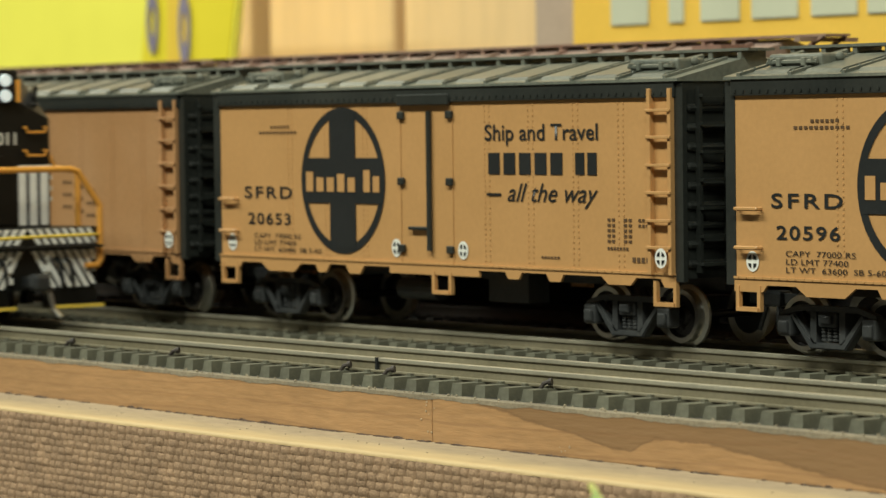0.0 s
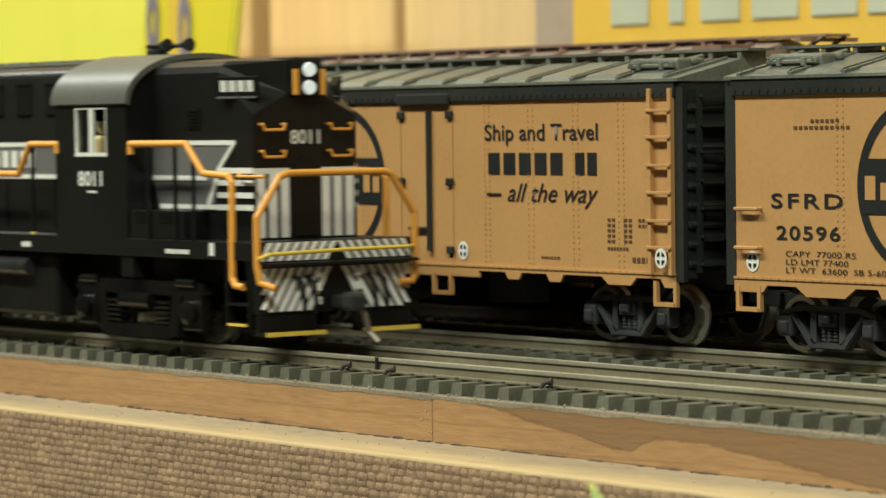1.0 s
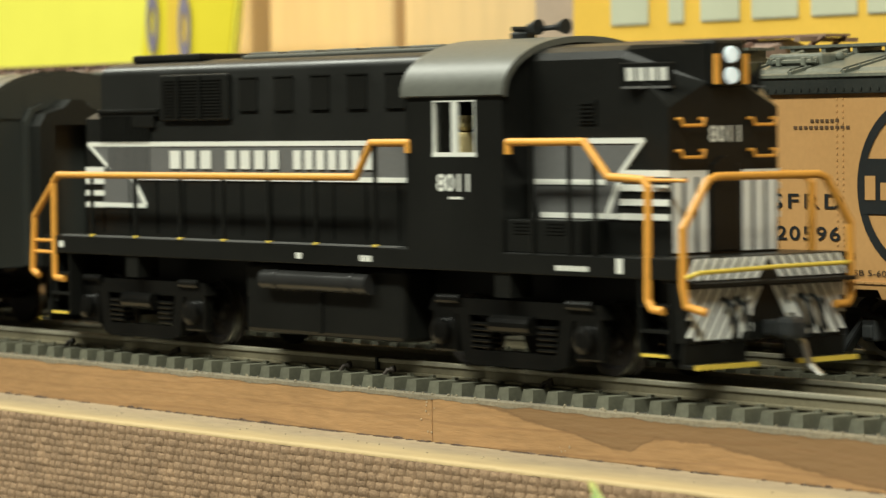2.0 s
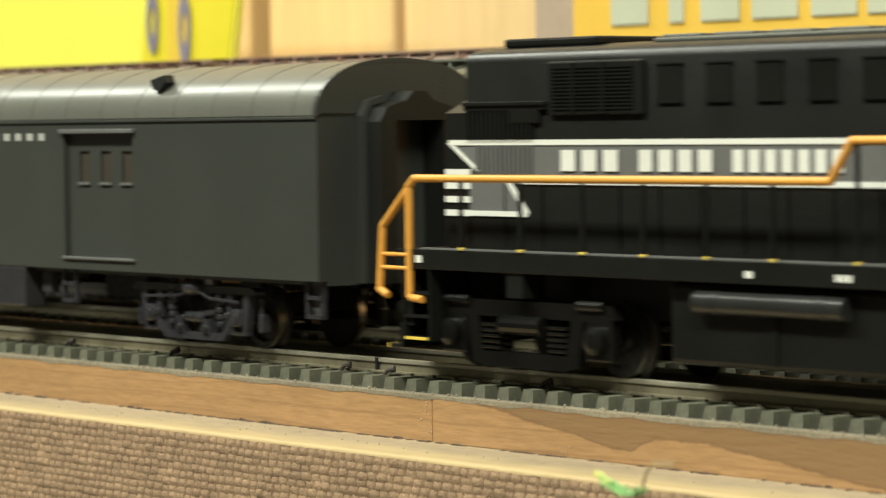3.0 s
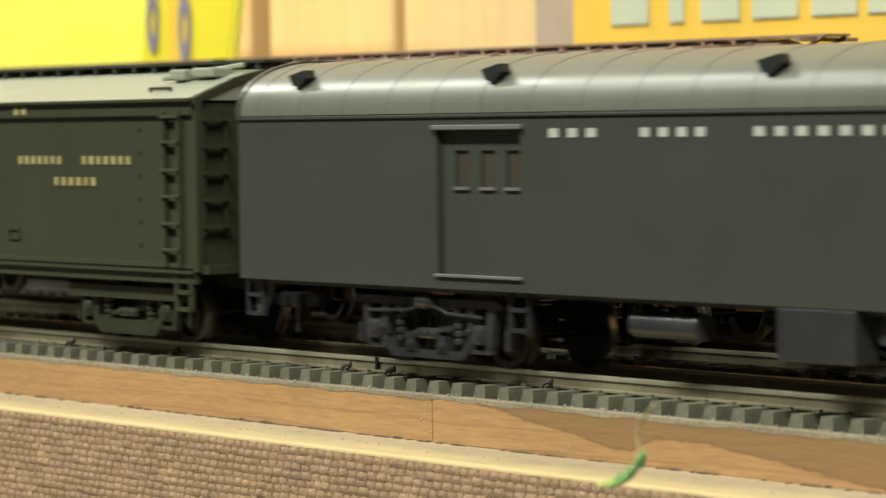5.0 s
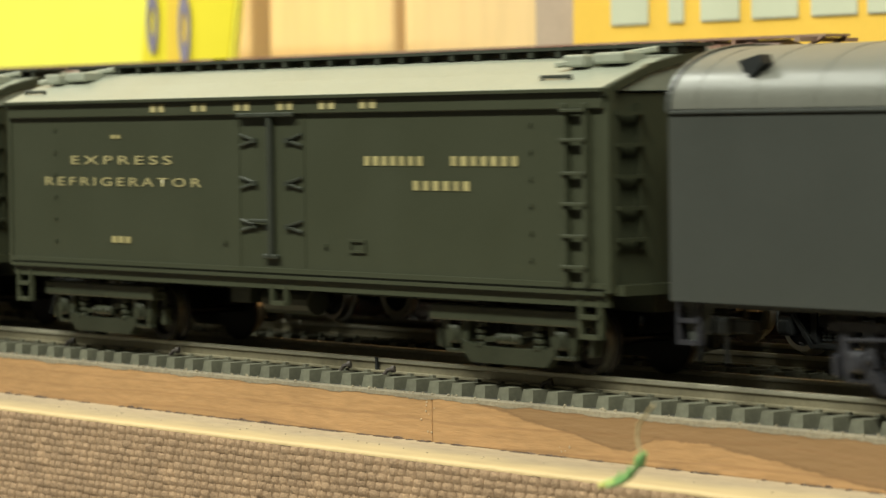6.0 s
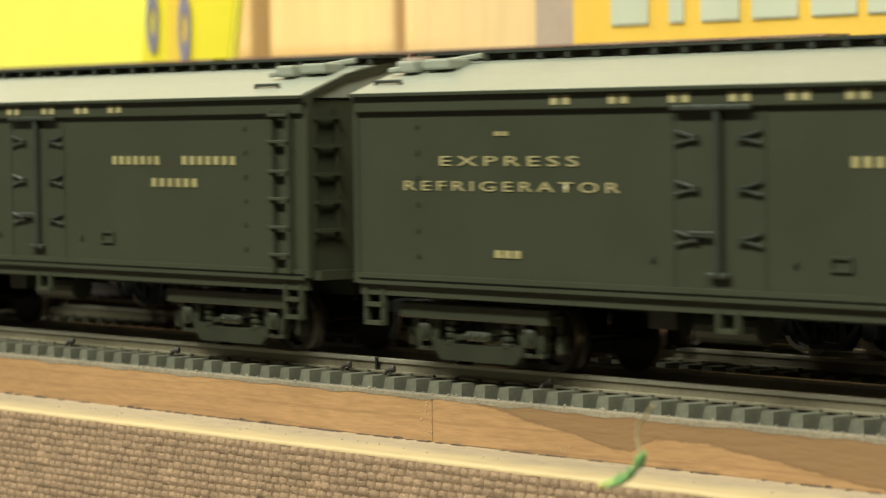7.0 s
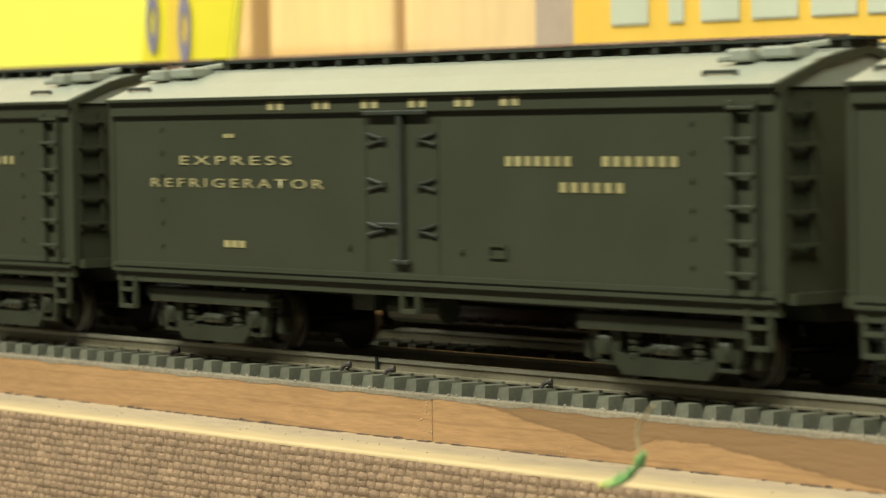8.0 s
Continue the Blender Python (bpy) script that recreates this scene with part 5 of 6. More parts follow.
    # battery boxes in front of the cab, and fuel tank
    for s in (-1, 1):
        bm = bmesh.new()
        box(bm, 48, 66, min(s * 11.2, s * 16.6), max(s * 11.2, s * 16.6), 19.2, 24.4, 0.2)
        bx = part("battery_box", bm, ENGINE, e)
        for X in (50, 58):
            for k in range(4):
                bm = bmesh.new()
                box(bm, X, X + 4.5, s * 16.6 - 0.15, s * 16.6 + 0.15, 22.2 + k * 0.55, 22.45 + k * 0.55)
                part("louvre", bm, ENGINE, bx)
    bm = bmesh.new()
    box(bm, -27.5, 18.6, -14.8, 14.8, 3.4, 15.6, 0.8)
    box(bm, -5.4, -4.2, -15.1, 15.1, 4, 11)
    part("fuel_tank", bm, ENGINE, e)
    for s in (-1, 1):
        bm = bmesh.new()
        rod(bm, (-20.4, s * 15.4, 12.9), (10.6, s * 15.4, 12.9), 1.8, 18)
        for X in (-16.0, 6.2):
            rod(bm, (X - 0.4, s * 15.4, 12.9), (X + 0.4, s * 15.4, 12.9), 1.92, 18)
        part("air_tank", bm, ENGINE_TANK, e, "satin black air tank", smooth=True)
    for X in (-62.5, 47.0):
        truck_diesel(e, X)
    for s in (-1, 1):
        for X in (-62, 47):
            bm = bmesh.new()
            box(bm, X - 2.0, X + 2.0, min(s * 12, s * 16.6), max(s * 12, s * 16.6), 12, 16)
            part("bolster", bm, ENGINE, e)
    return e


def truck_diesel(parent, x):
    bm = bmesh.new()
    box(bm, -5, 5, -11, 11, 6, 11, 0.5)
    t = part("truck", bm, ENGINE, parent, "", (x, 0, 0))
    for s in (-1, 1):
        y = s * 13.4
        a, b = y - 1.0, y + 1.0
        bm = bmesh.new()
        prism(bm, [(-22, 9.2), (-21, 11.4), (21, 11.4), (22, 9.2), (15, 8.8), (-15, 8.8)], a, b)
        prism(bm, [(-14.5, 8.8), (-13, 1.6), (-10, 0.8), (10, 0.8), (13, 1.6), (14.5, 8.8), (11.5, 8.8), (10.5, 3.2), (-10.5, 3.2), (-11.5, 8.8)], a, b)
        for e in (-1, 1):
            box(bm, e * 18 - 3.1, e * 18 + 3.1, a, b, 2.6, 10, 0.4)
        part("sideframe", bm, TRUCK_DIESEL, t)
        bm = bmesh.new()
        rod(bm, (-5, y + s * 0.9, 7.6), (5, y + s * 0.9, 7.6), 1.6, 14)
        part("brake_cylinder", bm, TRUCK_DIESEL, t)
        for e in (-1, 1):
            bm = bmesh.new()
            prof = [(0.6, 0), (2.2, 0), (2.2, 1.6), (1.2, 2.0), (0.5, 2.0)]
            lathe(bm, [(q, s * w) for q, w in prof], 18, (e * 18, y + s * 0.6, 6.0))
            part("journal_box", bm, TRUCK_DIESEL, t)
            for k in range(5):
                bm = bmesh.new()
                box(bm, e * 8.2 - 2.3, e * 8.2 + 2.3, y - 1.2, y + 1.2, 3.6 + k * 0.9, 4.1 + k * 0.9, 0.15)
                part("leaf_spring", bm, TRUCK_DIESEL, t)
            bm = bmesh.new()
            rod(bm, (e * 16.5 - 3, y + s * 1.0, 11.2), (e * 16.5 + 3, y + s * 1.0, 11.2), 0.8, 10)
            part("sand_pipe", bm, TRUCK_DIESEL, t)
    for e in (-17.8, 17.8):
        wheelset(t, e, 5.9, 5.9, face=WHEEL)
    return t


TRUCK_DIESEL = paint("diesel_truck_black", (0.004, 0.004, 0.0036), 0.24, vary=0.3, dust=0.01, spec=0.3)


# ---- the baggage car ----
def baggage():
    c = base("baggage_car", 0, 0, 0, "plain dark grey passenger baggage car with rounded roof, rolling", "railway car")
    x0, x1 = -127.2, 121.4
    doors = ((-70.6, -49.2), (39.0, 63.3))
    for s in (-1, 1):
        y0, y1 = min(s * 15.6, s * 17.5), max(s * 15.6, s * 17.5)
        xs = [x0, doors[0][0], doors[0][1], doors[1][0], doors[1][1], x1]
        for a, b in ((xs[0], xs[1]), (xs[2], xs[3]), (xs[4], xs[5])):
            bm = bmesh.new()
            box(bm, a, b, y0, y1, 13, 41.2)
            part("side_panel", bm, PASSENGER, c)
        for a, b in doors:
            for z0, z1 in ((38.6, 41.2), (13, 15.2)):
                bm = bmesh.new()
                box(bm, a, b, y0, y1, z0, z1)
                part("door_header" if z0 > 20 else "door_sill", bm, PASSENGER, c)
    for X in (x0, x1 - 1.2):
        bm = bmesh.new()
        box(bm, X, X + 1.2, -15.6, 15.6, 13, 41.2)
        part("end_panel", bm, PASSENGER, c)
    bm = bmesh.new()
    box(bm, x0, x1, -15.6, 15.6, 12.2, 13.2)
    part("floor_pan", bm, PASSENGER, c)
    bm = bmesh.new()
    prism(bm, arch(17.6, 41.2, 50.6, 30, 2.25), x0, x1, "x")
    part("roof", bm, PASSENGER_ROOF, c, "smooth rounded grey roof, light from above painted in paler", smooth=True)
    bm = bmesh.new()
    for s in (-1, 1):
        box(bm, x0, x1, min(s * 17.5, s * 17.85), max(s * 17.5, s * 17.85), 40.5, 41.0, 0.1)
    rib = arch(17.67, 41.2, 50.67, 30, 2.25)
    part("drip_moulding", bm, PASSENGER, c)
    for k in range(20):
        bm = bmesh.new()
        X = x0 + 6 + k * 12.4
        prism(bm, rib, X - 0.1, X + 0.1, "x")
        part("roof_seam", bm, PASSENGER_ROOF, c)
    for X in (x0 - 0.3, x1 - 0.7):
        bm = bmesh.new()
        prism(bm, arch(17.9, 41.0, 50.95, 30, 2.25) + arch(17.2, 41.0, 50.2, 30, 2.25)[::-1], X, X + 1.0, "x")
        part("roof_end_trim", bm, PASSENGER, c)
        # end plate under the roof, with two rows of rivets
        q = X - 0.15 if X < 0 else X + 0.55
        bm = bmesh.new()
        prism(bm, arch(17.15, 41.5, 50.15, 30, 2.25), q, q + 0.6, "x")
        for y in (-9.4, -8.6, 8.6, 9.4):
            for k in range(7):
                box(bm, q - 0.08, q + 0.68, y - 0.14, y + 0.14, 42.4 + k * 0.8, 42.7 + k * 0.8)
        part("end_plate", bm, PASSENGER, c)
    for X in (-110.5, -57.5, 6, 70.6):
        for s in (-1, 1):
            bm = bmesh.new()
            prism(bm, [(X - 2.6, 48.0), (X + 1.8, 48.9), (X + 2.4, 47.6), (X + 0.4, 45.9), (X - 1.6, 46.4)], s * 15.4 - 1.1, s * 15.4 + 1.1)
            box(bm, X - 0.9, X + 0.9, s * 15.2 - 0.9, s * 15.2 + 0.9, 44.0, 46.6)
            part("roof_vent", bm, INK, c, "small black roof ventilator")
    for a, b in doors:
        for s in (-1, 1):
            d = bmesh.new()
            y0, y1 = min(s * 15.9, s * 16.5), max(s * 15.9, s * 16.5)
            w = b - a
            wins = [(a + w * f, a + w * f + 3.6) for f in (0.17, 0.48, 0.78)]
            wins = [(p, min(q, b - 0.4)) for p, q in wins]
            cuts = [a] + [v for p in wins for v in p] + [b]
            box(d, a, b, y0, y1, 15.2, 29.4)
            door = part("sliding_door", d, PASSENGER, c)
            for i in range(0, len(cuts), 2):
                if cuts[i + 1] - cuts[i] > 0.05:
                    d = bmesh.new()
                    box(d, cuts[i], cuts[i + 1], y0, y1, 29.4, 35.2)
                    part("door_stile", d, PASSENGER, door)
            d = bmesh.new()
            box(d, a, b, y0, y1, 35.2, 38.6)
            part("top_panel", d, PASSENGER, door)
            for p, q in wins:
                bm = bmesh.new()
                box(bm, p, q, s * 16.0 - 0.1, s * 16.0 + 0.1, 29.4, 35.2)
                part("pane", bm, PASSENGER_GLASS, door, "brown-tinted window pane")
                bm = bmesh.new()
                box(bm, p - 0.2, q + 0.2, min(s * 16.4, s * 16.9), max(s * 16.4, s * 16.9), 28.9, 29.4)
                part("window_sill", bm, BAND_GREY, door)
            bm = bmesh.new()
            box(bm, a - 0.8, b + 0.8, min(s * 17.4, s * 18.2), max(s * 17.4, s * 18.2), 38.5, 39.3, 0.15)
            part("door_track", bm, BAND_GREY, door)
            bm = bmesh.new()
            box(bm, a - 0.4, b + 0.4, min(s * 17.3, s * 18.0), max(s * 17.3, s * 18.0), 14.9, 15.4, 0.1)
            part("door_track", bm, BAND_GREY, door)
    bars("name_bar", [(-43.2, -29.8, 37.2, 38.6, 3), (-21.8, -5.4, 37.2, 38.6, 4), (2.8, 33.2, 37.2, 38.6, 7)], -17.62, WHITE_BAR, c, 0.5)
    for s, X in ((-1, x0), (1, x1)):
        bm = bmesh.new()
        # diaphragm frame round the end door
        a, b = sorted((X, X + s * 6.0))
        prism(bm, [(-8.6, 12.5), (-8.6, 40), (-7.2, 42.4), (-5.2, 43.0), (-5.2, 12.5)], a, b, "x")
        prism(bm, [(8.6, 12.5), (8.6, 40), (7.2, 42.4), (5.2, 43.0), (5.2, 12.5)], a, b, "x")
        prism(bm, [(-5.2, 40.2), (5.2, 40.2), (5.2, 43.0), (3, 43.6), (1.4, 45.2), (-1.4, 45.2), (-3, 43.6), (-5.2, 43.0)], a, b, "x")
        part("diaphragm", bm, DIAPHRAGM, c, "dark folded end diaphragm")
        bm = bmesh.new()
        box(bm, min(X, X + s * 0.25), max(X, X + s * 0.25), -4.6, 4.6, 13, 40)
        part("end_door", bm, PASSENGER, c)
        bm = bmesh.new()
        a, b = sorted((X, X + s * 2.2))
        for e in (-1, 1):
            prism(bm, [(e * 8.5, 12.5), (e * 9.5, 12.5), (e * 9.5, 41.0), (e * 8.0, 43.6), (e * 5.2, 44.5), (e * 5.2, 43.4), (e * 7.4, 42.7), (e * 8.5, 40.4)], a, b, "x")
        part("diaphragm_lip", bm, PASSENGER, c, "grey lip round the folded diaphragm")
        for y in (9.2,):
            bm = bmesh.new()
            for z in (33.6, 38.6):
                box(bm, min(X + s * 4.8, X + s * 6.3), max(X + s * 4.8, X + s * 6.3), y - 0.7, y + 0.5, z - 0.55, z + 0.55, 0.1)
            part("buffer_bracket", bm, EDGE_YELLOW, c)
        coupler(c, X, s)
        for y in (-15, 15):
            bm = bmesh.new()
            prism(bm, [(X - s * 1, 13), (X - s * 7, 13), (X - s * 4, 7.2), (X - s * 2, 7.2)], y - 0.4, y + 0.4)
            part("end_bracket", bm, PASSENGER, c)
    for X in (-125, -51.8, 37.8, 118):
        for y in (-15.6, 15.6):
            stirrup(c, X, y, 6.5, 13, 4.4, TRUCK_GREY, 2)
    for y in (-14, 14):
        bm = bmesh.new()
        rod(bm, (-25.6, y, 9.0), (-10.6, y, 9.0), 2.1, 16)
        part("air_cylinder", bm, TRUCK_GREY, c, smooth=True)
        bm = bmesh.new()
        box(bm, 8, 23.8, y - 3.5, y + 1.2, 5.2, 13, 0.4)
        part("battery_box", bm, TRUCK_GREY, c)
        bm = bmesh.new()
        box(bm, 26, 29.5, y - 1, y + 1, 8, 12, 0.3)
        part("valve", bm, TRUCK_GREY, c)
    for X in (-77, 79):
        truck_express(c, X, 28, TRUCK_GREY, 14.2, 11.2)
    return c


PASSENGER_GLASS = paint("brown_tinted_glass", (0.055, 0.047, 0.036), 0.2)
DIAPHRAGM = paint("diaphragm_black", (0.011, 0.012, 0.010), 0.5, vary=0.2)


# ---- the express refrigerator cars ----
def express_car():
    c = base("express_car", 0, 0, 0, "dark olive green express refrigerator car with buff lettering, rolling", "railway car", "green express cars")
    h = 88.2
    bm = bmesh.new()
    box(bm, -h, h, -17.4, 17.4, 13.6, 44, 0.25)
    part("body", bm, GREEN, c)
    for s in (-1, 1):
        bm = bmesh.new()
        box(bm, -h - 0.2, h + 0.2, min(s * 17.3, s * 18.1), max(s * 17.3, s * 18.1), 41.5, 44.3, 0.2)
        box(bm, -h, h, min(s * 17.3, s * 17.7), max(s * 17.3, s * 17.7), 14.2, 15.0)
        part("letter_board", bm, GREEN, c)
        bm = bmesh.new()
        box(bm, -h, h, min(s * 16.2, s * 17.2), max(s * 16.2, s * 17.2), 11.4, 14.0)
        box(bm, -h, h, min(s * 16.4, s * 17.9), max(s * 16.4, s * 17.9), 13.2, 13.8)
        part("side_sill", bm, GREEN, c)
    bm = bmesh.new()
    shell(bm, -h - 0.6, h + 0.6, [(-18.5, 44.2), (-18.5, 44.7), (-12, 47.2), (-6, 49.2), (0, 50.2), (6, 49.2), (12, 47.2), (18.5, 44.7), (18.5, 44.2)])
    part("roof", bm, GREEN_ROOF, c, "green roof, reflected light painted in as a pale tone")
    bm = bmesh.new()
    for s in (-1, 1):
        box(bm, -h - 0.8, h + 0.8, min(s * 18.2, s * 18.8), max(s * 18.2, s * 18.8), 44.1, 44.6)
    part("eave_edge", bm, GREEN, c)
    bm = bmesh.new()
    for q in (-1, 0, 1):
        box(bm, -h - 2, h + 2, q * 2.3 - 1.05, q * 2.3 + 1.05, 51.0, 51.5)
    for k in range(26):
        box(bm, -h + 2 + k * 6.95, -h + 3 + k * 6.95, -3.2, 3.2, 49.9, 51.0)
    part("running_board", bm, GREEN_DARK, c, "dark plank running board")
    for s in (-1, 1):
        for e in (-1, 1):
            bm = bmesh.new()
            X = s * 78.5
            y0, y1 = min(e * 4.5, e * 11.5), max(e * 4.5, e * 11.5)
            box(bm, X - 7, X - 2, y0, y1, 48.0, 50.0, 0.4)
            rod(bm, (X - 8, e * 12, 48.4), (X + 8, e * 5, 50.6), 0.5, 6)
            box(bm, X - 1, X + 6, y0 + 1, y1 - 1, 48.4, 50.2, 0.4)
            part("ice_hatch", bm, GREEN_ROOF, c, "ice hatch, painted pale with the roof's reflected light")
            bm = bmesh.new()
            tube(bm, [(X - 8, e * 15, 45.9), (X - 8, e * 15, 46.6), (X - 1, e * 15, 46.6), (X - 1, e * 15, 45.9)], 0.3, 6)
            part("roof_grab", bm, GREEN_DARK, c)
    for s in (-1, 1):
        bm = bmesh.new()
        a, b = sorted((s * h, s * (h + 1.2)))
        for y in (-16.9, 16.9):
            box(bm, a, b, y - 0.7, y + 0.7, 13.6, 44.4)
        prism(bm, [(-18, 43.4), (-9, 47.0), (0, 49.0), (9, 47.0), (18, 43.4), (18, 44.6), (9, 48.3), (0, 50.2), (-9, 48.3), (-18, 44.6)], a, b, "x")
        box(bm, min(s * h, s * (h + 3)), max(s * h, s * (h + 3)), -16.5, 16.5, 13.2, 14.8)
        part("end_trim", bm, GREEN, c)
        end_ladder(c, s * h, s, -15.8, -11.0, [21.6, 26.4, 31.2, 36.0, 40.8], GREEN)
        coupler(c, s * h, s)
    Y = -17.45
    side_ladder(c, 79.6, 84.4, Y, [17.4, 22.1, 27.0, 31.7, 36.8, 41.3], 42.4, 14.4, GREEN)
    for X in (-84.5, 84.2):
        stirrup(c, X, -17.0, 6.4, 12.5, 4.6, GREEN, 2)
        stirrup(c, X, 17.0, 6.4, 12.5, 4.6, GREEN, 2)
    stirrup(c, 1.4, -17.0, 8.6, 12, 4.2, GREEN, 1)
    # door
    bm = bmesh.new()
    rod(bm, (0.2, Y - 0.5, 17.0), (0.2, Y - 0.5, 40.9), 0.62, 8)
    box(bm, -2.0, 2.4, Y - 0.9, Y - 0.1, 16.6, 17.4, 0.2)
    box(bm, -6, 0, Y - 1.0, Y - 0.5, 22.8, 23.4, 0.15)
    part("door_lock_bar", bm, GREEN_DARK, c)
    bm = bmesh.new()
    box(bm, -9.4, 7.6, Y - 1.1, Y - 0.1, 41.0, 41.8, 0.2)
    part("door_rail", bm, GREEN_DARK, c)
    for z in (37.0, 29.6, 22.2):
        for s in (-1, 1):
            bm = bmesh.new()
            tube(bm, [(s * 4.6, Y - 0.2, z), (s * 9.2, Y - 0.2, z + 1.0)], 0.28, 6)
            tube(bm, [(s * 4.6, Y - 0.2, z), (s * 9.2, Y - 0.2, z - 0.9)], 0.28, 6)
            box(bm, s * 5 - 0.7, s * 5 + 0.7, Y - 0.6, Y, z - 0.4, z + 0.4)
            part("strap_hinge", bm, GREEN_DARK, c)
    for X in (-9.8, 9.8):
        bm = bmesh.new()
        box(bm, X - 0.12, X + 0.12, Y - 0.1, Y + 0.05, 15.2, 41.4)
        part("door_seam", bm, GREEN, c)
    bm = bmesh.new()
    for X in (23, 27):
        box(bm, X - 0.2, X + 0.2, Y - 0.3, Y, 18.2, 20.4)
    for z in (18.4, 20.2):
        box(bm, 22.8, 27.2, Y - 0.3, Y, z - 0.2, z + 0.2)
    part("card_holder", bm, GREEN, c)
    for X in (15.8, -14.6):
        bm = bmesh.new()
        box(bm, X - 0.4, X + 0.4, Y - 0.4, Y, 18.9, 19.5)
        part("bracket", bm, GREEN, c)
    for k in range(6):
        for X in (-72, 70.5):
            bm = bmesh.new()
            box(bm, X - 0.25, X + 0.25, Y - 0.3, Y, 18 + k * 4.2, 18.5 + k * 4.2)
            part("bolt", bm, GREEN, c)
    T = Y - 0.1
    bm_words = [(X, X + 5.6, 42.2, 43.7, 2) for X in (-37.8, -24.2, -10.6, 2.4, 14.6, 26.2)]
    bars("name_bar", bm_words, -18.2, BUFF, c, 0.6)
    lettering("service_word", "EXPRESS", -66.0, -31.4, 32.75, 34.35, T, BUFF, c, 0.004, 0, 1.35)
    lettering("service_word", "REFRIGERATOR", -75.6, -21.8, 28.75, 30.35, T, BUFF, c, 0.004, 0, 1.35)
    bars("agency_bar", [(26.6, 43.4, 32.75, 34.3, 7), (49.9, 67.9, 32.75, 34.3, 7), (39.8, 55.7, 28.75, 30.3, 6)], T, BUFF_BAR, c, 0.55)
    bars("number_bar", [(-52.4, -45.4, 18.3, 19.5, 3), (-52.2, -48.4, 37.5, 38.2, 2)], T, BUFF_BAR, c)
    for X in (-60.7, 60.7):
        truck_express(c, X, 27, GREEN_TRUCK, 13.6, 10.2, plain=True)
    bm = bmesh.new()
    box(bm, -85, 85, -5, 5, 10, 13.7)
    rod(bm, (-14, -8, 8.6), (0, -8, 8.6), 2.3, 14)
    box(bm, -24, -18, -10, -6, 8, 13)
    part("underframe", bm, GREEN_DARK, c)
    return c


GREEN_DARK = paint("express_dark_fittings", (0.028, 0.032, 0.022), 0.5, vary=0.2)

engine = diesel()
baggage_car = baggage()
first_express = express_car()
expresses = [first_express, copy_thing(first_express, pose(0, 0, 0)), copy_thing(first_express, pose(0, 0, 0))]


def crew_figure():
    bm = bmesh.new()
    box(bm, -1.1, 1.1, -1.8, 1.8, 0, 5.6, 0.7)
    ball(bm, (0, 0, 7.0), 1.25, 12)
    rod(bm, (0, 0, 7.6), (0, 0, 8.3), 1.2, 12)
    ob = part("figurine", bm, DOLL)
    return tagged(ob, "tiny plain seated figurine inside the cab window", "figurine")


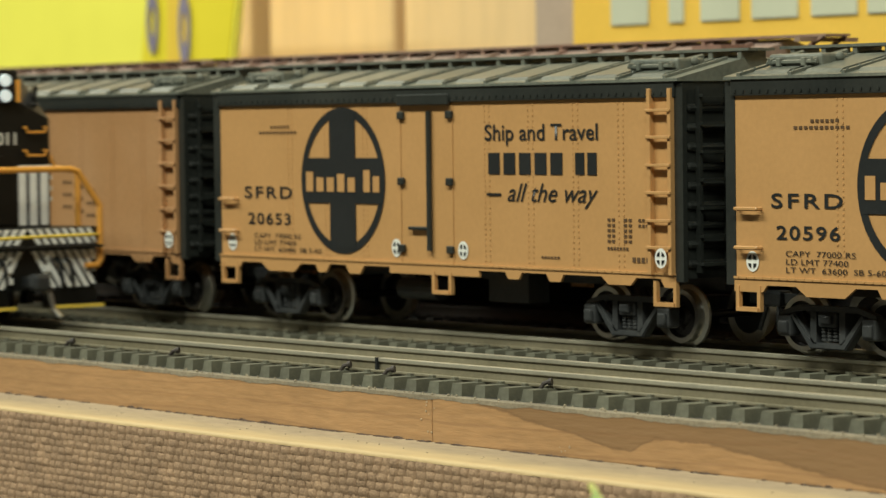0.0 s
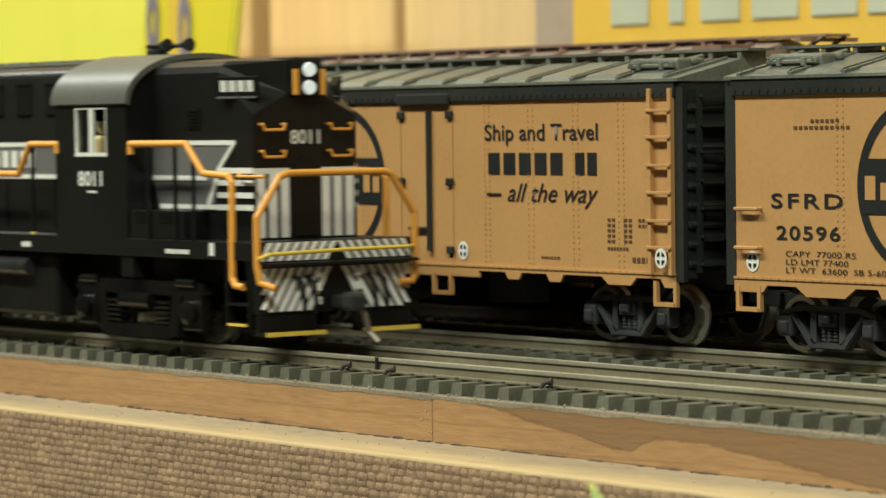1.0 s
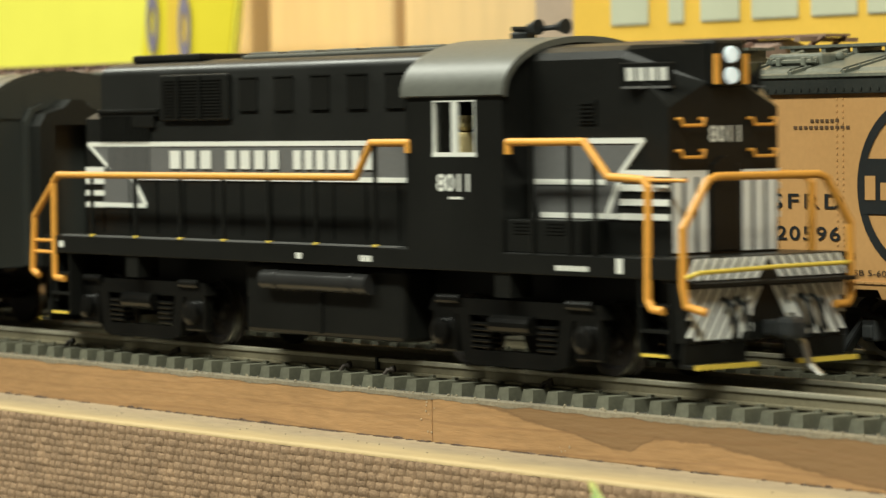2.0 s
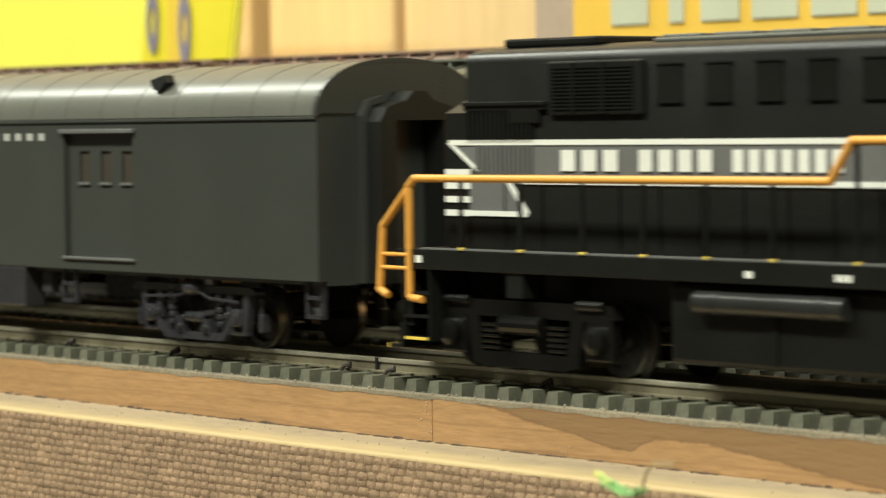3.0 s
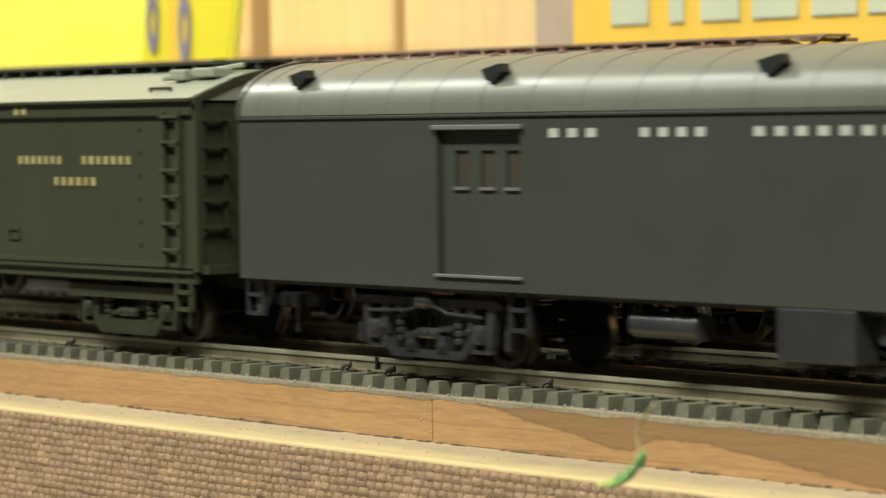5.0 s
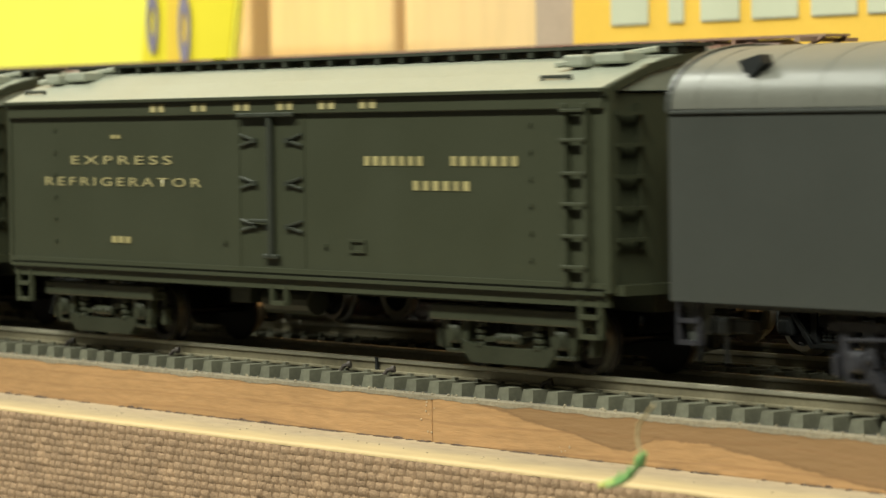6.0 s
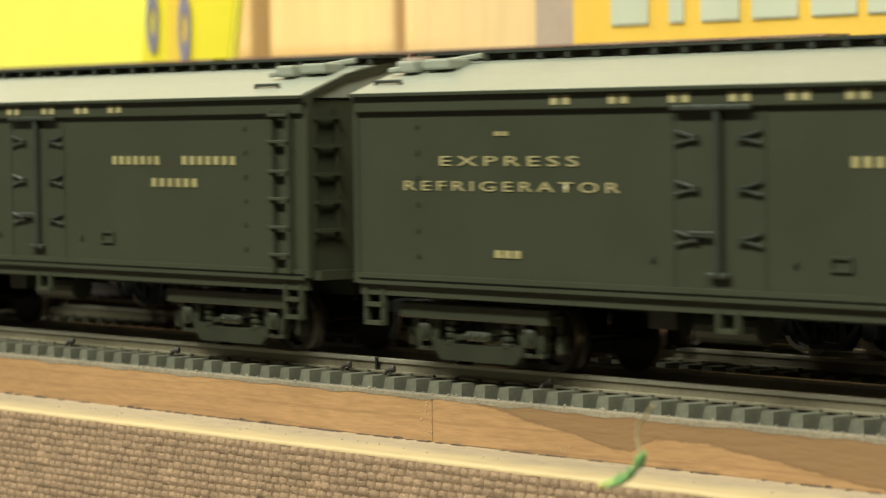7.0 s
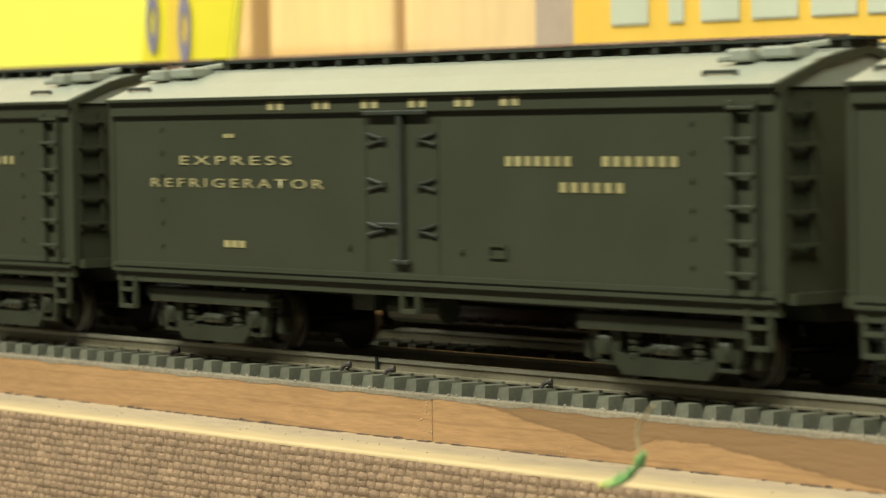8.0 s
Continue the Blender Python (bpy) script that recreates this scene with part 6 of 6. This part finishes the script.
def sprig():
    """A wisp of green fluff with a dry stalk, that drifts up before the ledge."""
    s = base("green_wisp", 0, 0, 0, "small blurred green wisp with a pale stalk before the ledge", "plant scrap")
    bm = bmesh.new()
    # a small bundle of soft blades
    for dy, dz, q in ((0, 0, 0.42), (0.5, 0.35, 0.26), (-0.5, -0.3, 0.28), (0.2, -0.55, 0.2), (-0.3, 0.6, 0.18)):
        tube(bm, [(-5.2 - dz, dy, -1.4 + dz * 0.6), (-2.5, 0.3 + dy, -0.5 + dz), (0, dy, 0.6 + dz), (2.0 + dz * 0.4, 0.2 + dy, 2.2), (2.6 + dz, dy, 3.8 + dz)], q, 6)
    for p, q in (((-1, 0, 0.2), (-0.2, 0, 2.0)), ((1, 0, 1.4), (1.2, 0, 3.4)), ((-3, 0, -0.6), (-2.6, 0, 0.9))):
        rod(bm, p, q, 0.14, 5)
    part("leaf", bm, GRASS, s)
    bm = bmesh.new()
    tube(bm, [(-7.0, 0, -1.7), (-5, 0, -1.2), (-3.6, 0, -0.7)], 0.5, 6)
    tube(bm, [(-6.4, 0.3, -1.1), (-5, 0.3, -0.9), (-3.6, 0.3, -0.5)], 0.3, 6)
    part("leaf_tip", bm, BLADE_PALE, s, "yellow leaf tip")
    bm = bmesh.new()
    tube(bm, [(2.5, 0, 3.4), (1.6, 0, 6.2), (1.9, 0, 8.2), (3.6, 0, 9.8), (5.4, 0, 11.4)], 0.27, 6)
    part("stalk", bm, STALK, s, "thin dry stalk")
    for ob in s.children:
        ob.data.transform(Matrix.Scale(0.77, 4) @ Matrix.Translation((0.001, 0, 0.0006)))
    return s


figure = crew_figure()
wisp = sprig()


# ---- what moves ----
# how far the train has come, in millimetres, every half second
RUN = [-443.9, -390.7, -336.5, -281.5, -226.0, -170.1, -114.0, -57.7, -1.5, 54.8, 111.1, 167.4, 223.8, 280.4, 337.4, 394.9, 453.2]


def run(t):
    """The train's travel at t seconds, smooth between the half seconds."""
    i = min(max(int(t * 2), 0), len(RUN) - 2)
    u = t * 2 - i
    p1, p2 = RUN[i], RUN[i + 1]
    p0 = RUN[i - 1] if i else 2 * p1 - p2
    p3 = RUN[i + 2] if i + 2 < len(RUN) else 2 * p2 - p1
    return 0.5 * (2 * p1 + (p2 - p0) * u + (2 * p0 - 5 * p1 + 4 * p2 - p3) * u * u + (3 * p1 - p0 - 3 * p2 + p3) * u ** 3)


def motions():
    halves = [k * 0.5 for k in range(17)]
    stock = [(engine, 210), (baggage_car, -25)] + [(c, -255 - 192.1 * k) for k, c in enumerate(expresses)]
    for car, x in stock:
        walk(car, [(t, pose((x + run(t)) * MM, 0, 0)) for t in halves])
        for ob in car.children_recursive:
            if ob.name.startswith("wheelset"):
                lx, ly, lz = ob.location
                walk(ob, [(f / FPS, pose(lx, ly, lz, 0, math.degrees(run(f / FPS) * MM / lz), 0)) for f in range(8 * FPS + 1)])
    walk(figure, [(t, pose((210 + 33.6 + run(t)) * MM, -0.0132, 0.0325)) for t in halves])
    rows = [(0.0, 106, -12.8, 70), (2.5, 106, -12.4, 70), (2.8, 107, -11.4, 60), (3.0, 109, -9.2, 38), (3.1, 110.5, -7.7, 15), (3.7, 110.5, -7.5, 13), (4.0, 110.5, -7.4, 0), (8.0, 110.5, -7.4, 0)]
    # the wisp hangs some way before the ledge
    walk(wisp, [(t, pose(0.43 - (430 - x) * 0.892 * MM, -0.09, 0.03956 - (39.56 - z) * 0.892 * MM, 0, a, 0)) for t, x, z, a in rows])


motions()
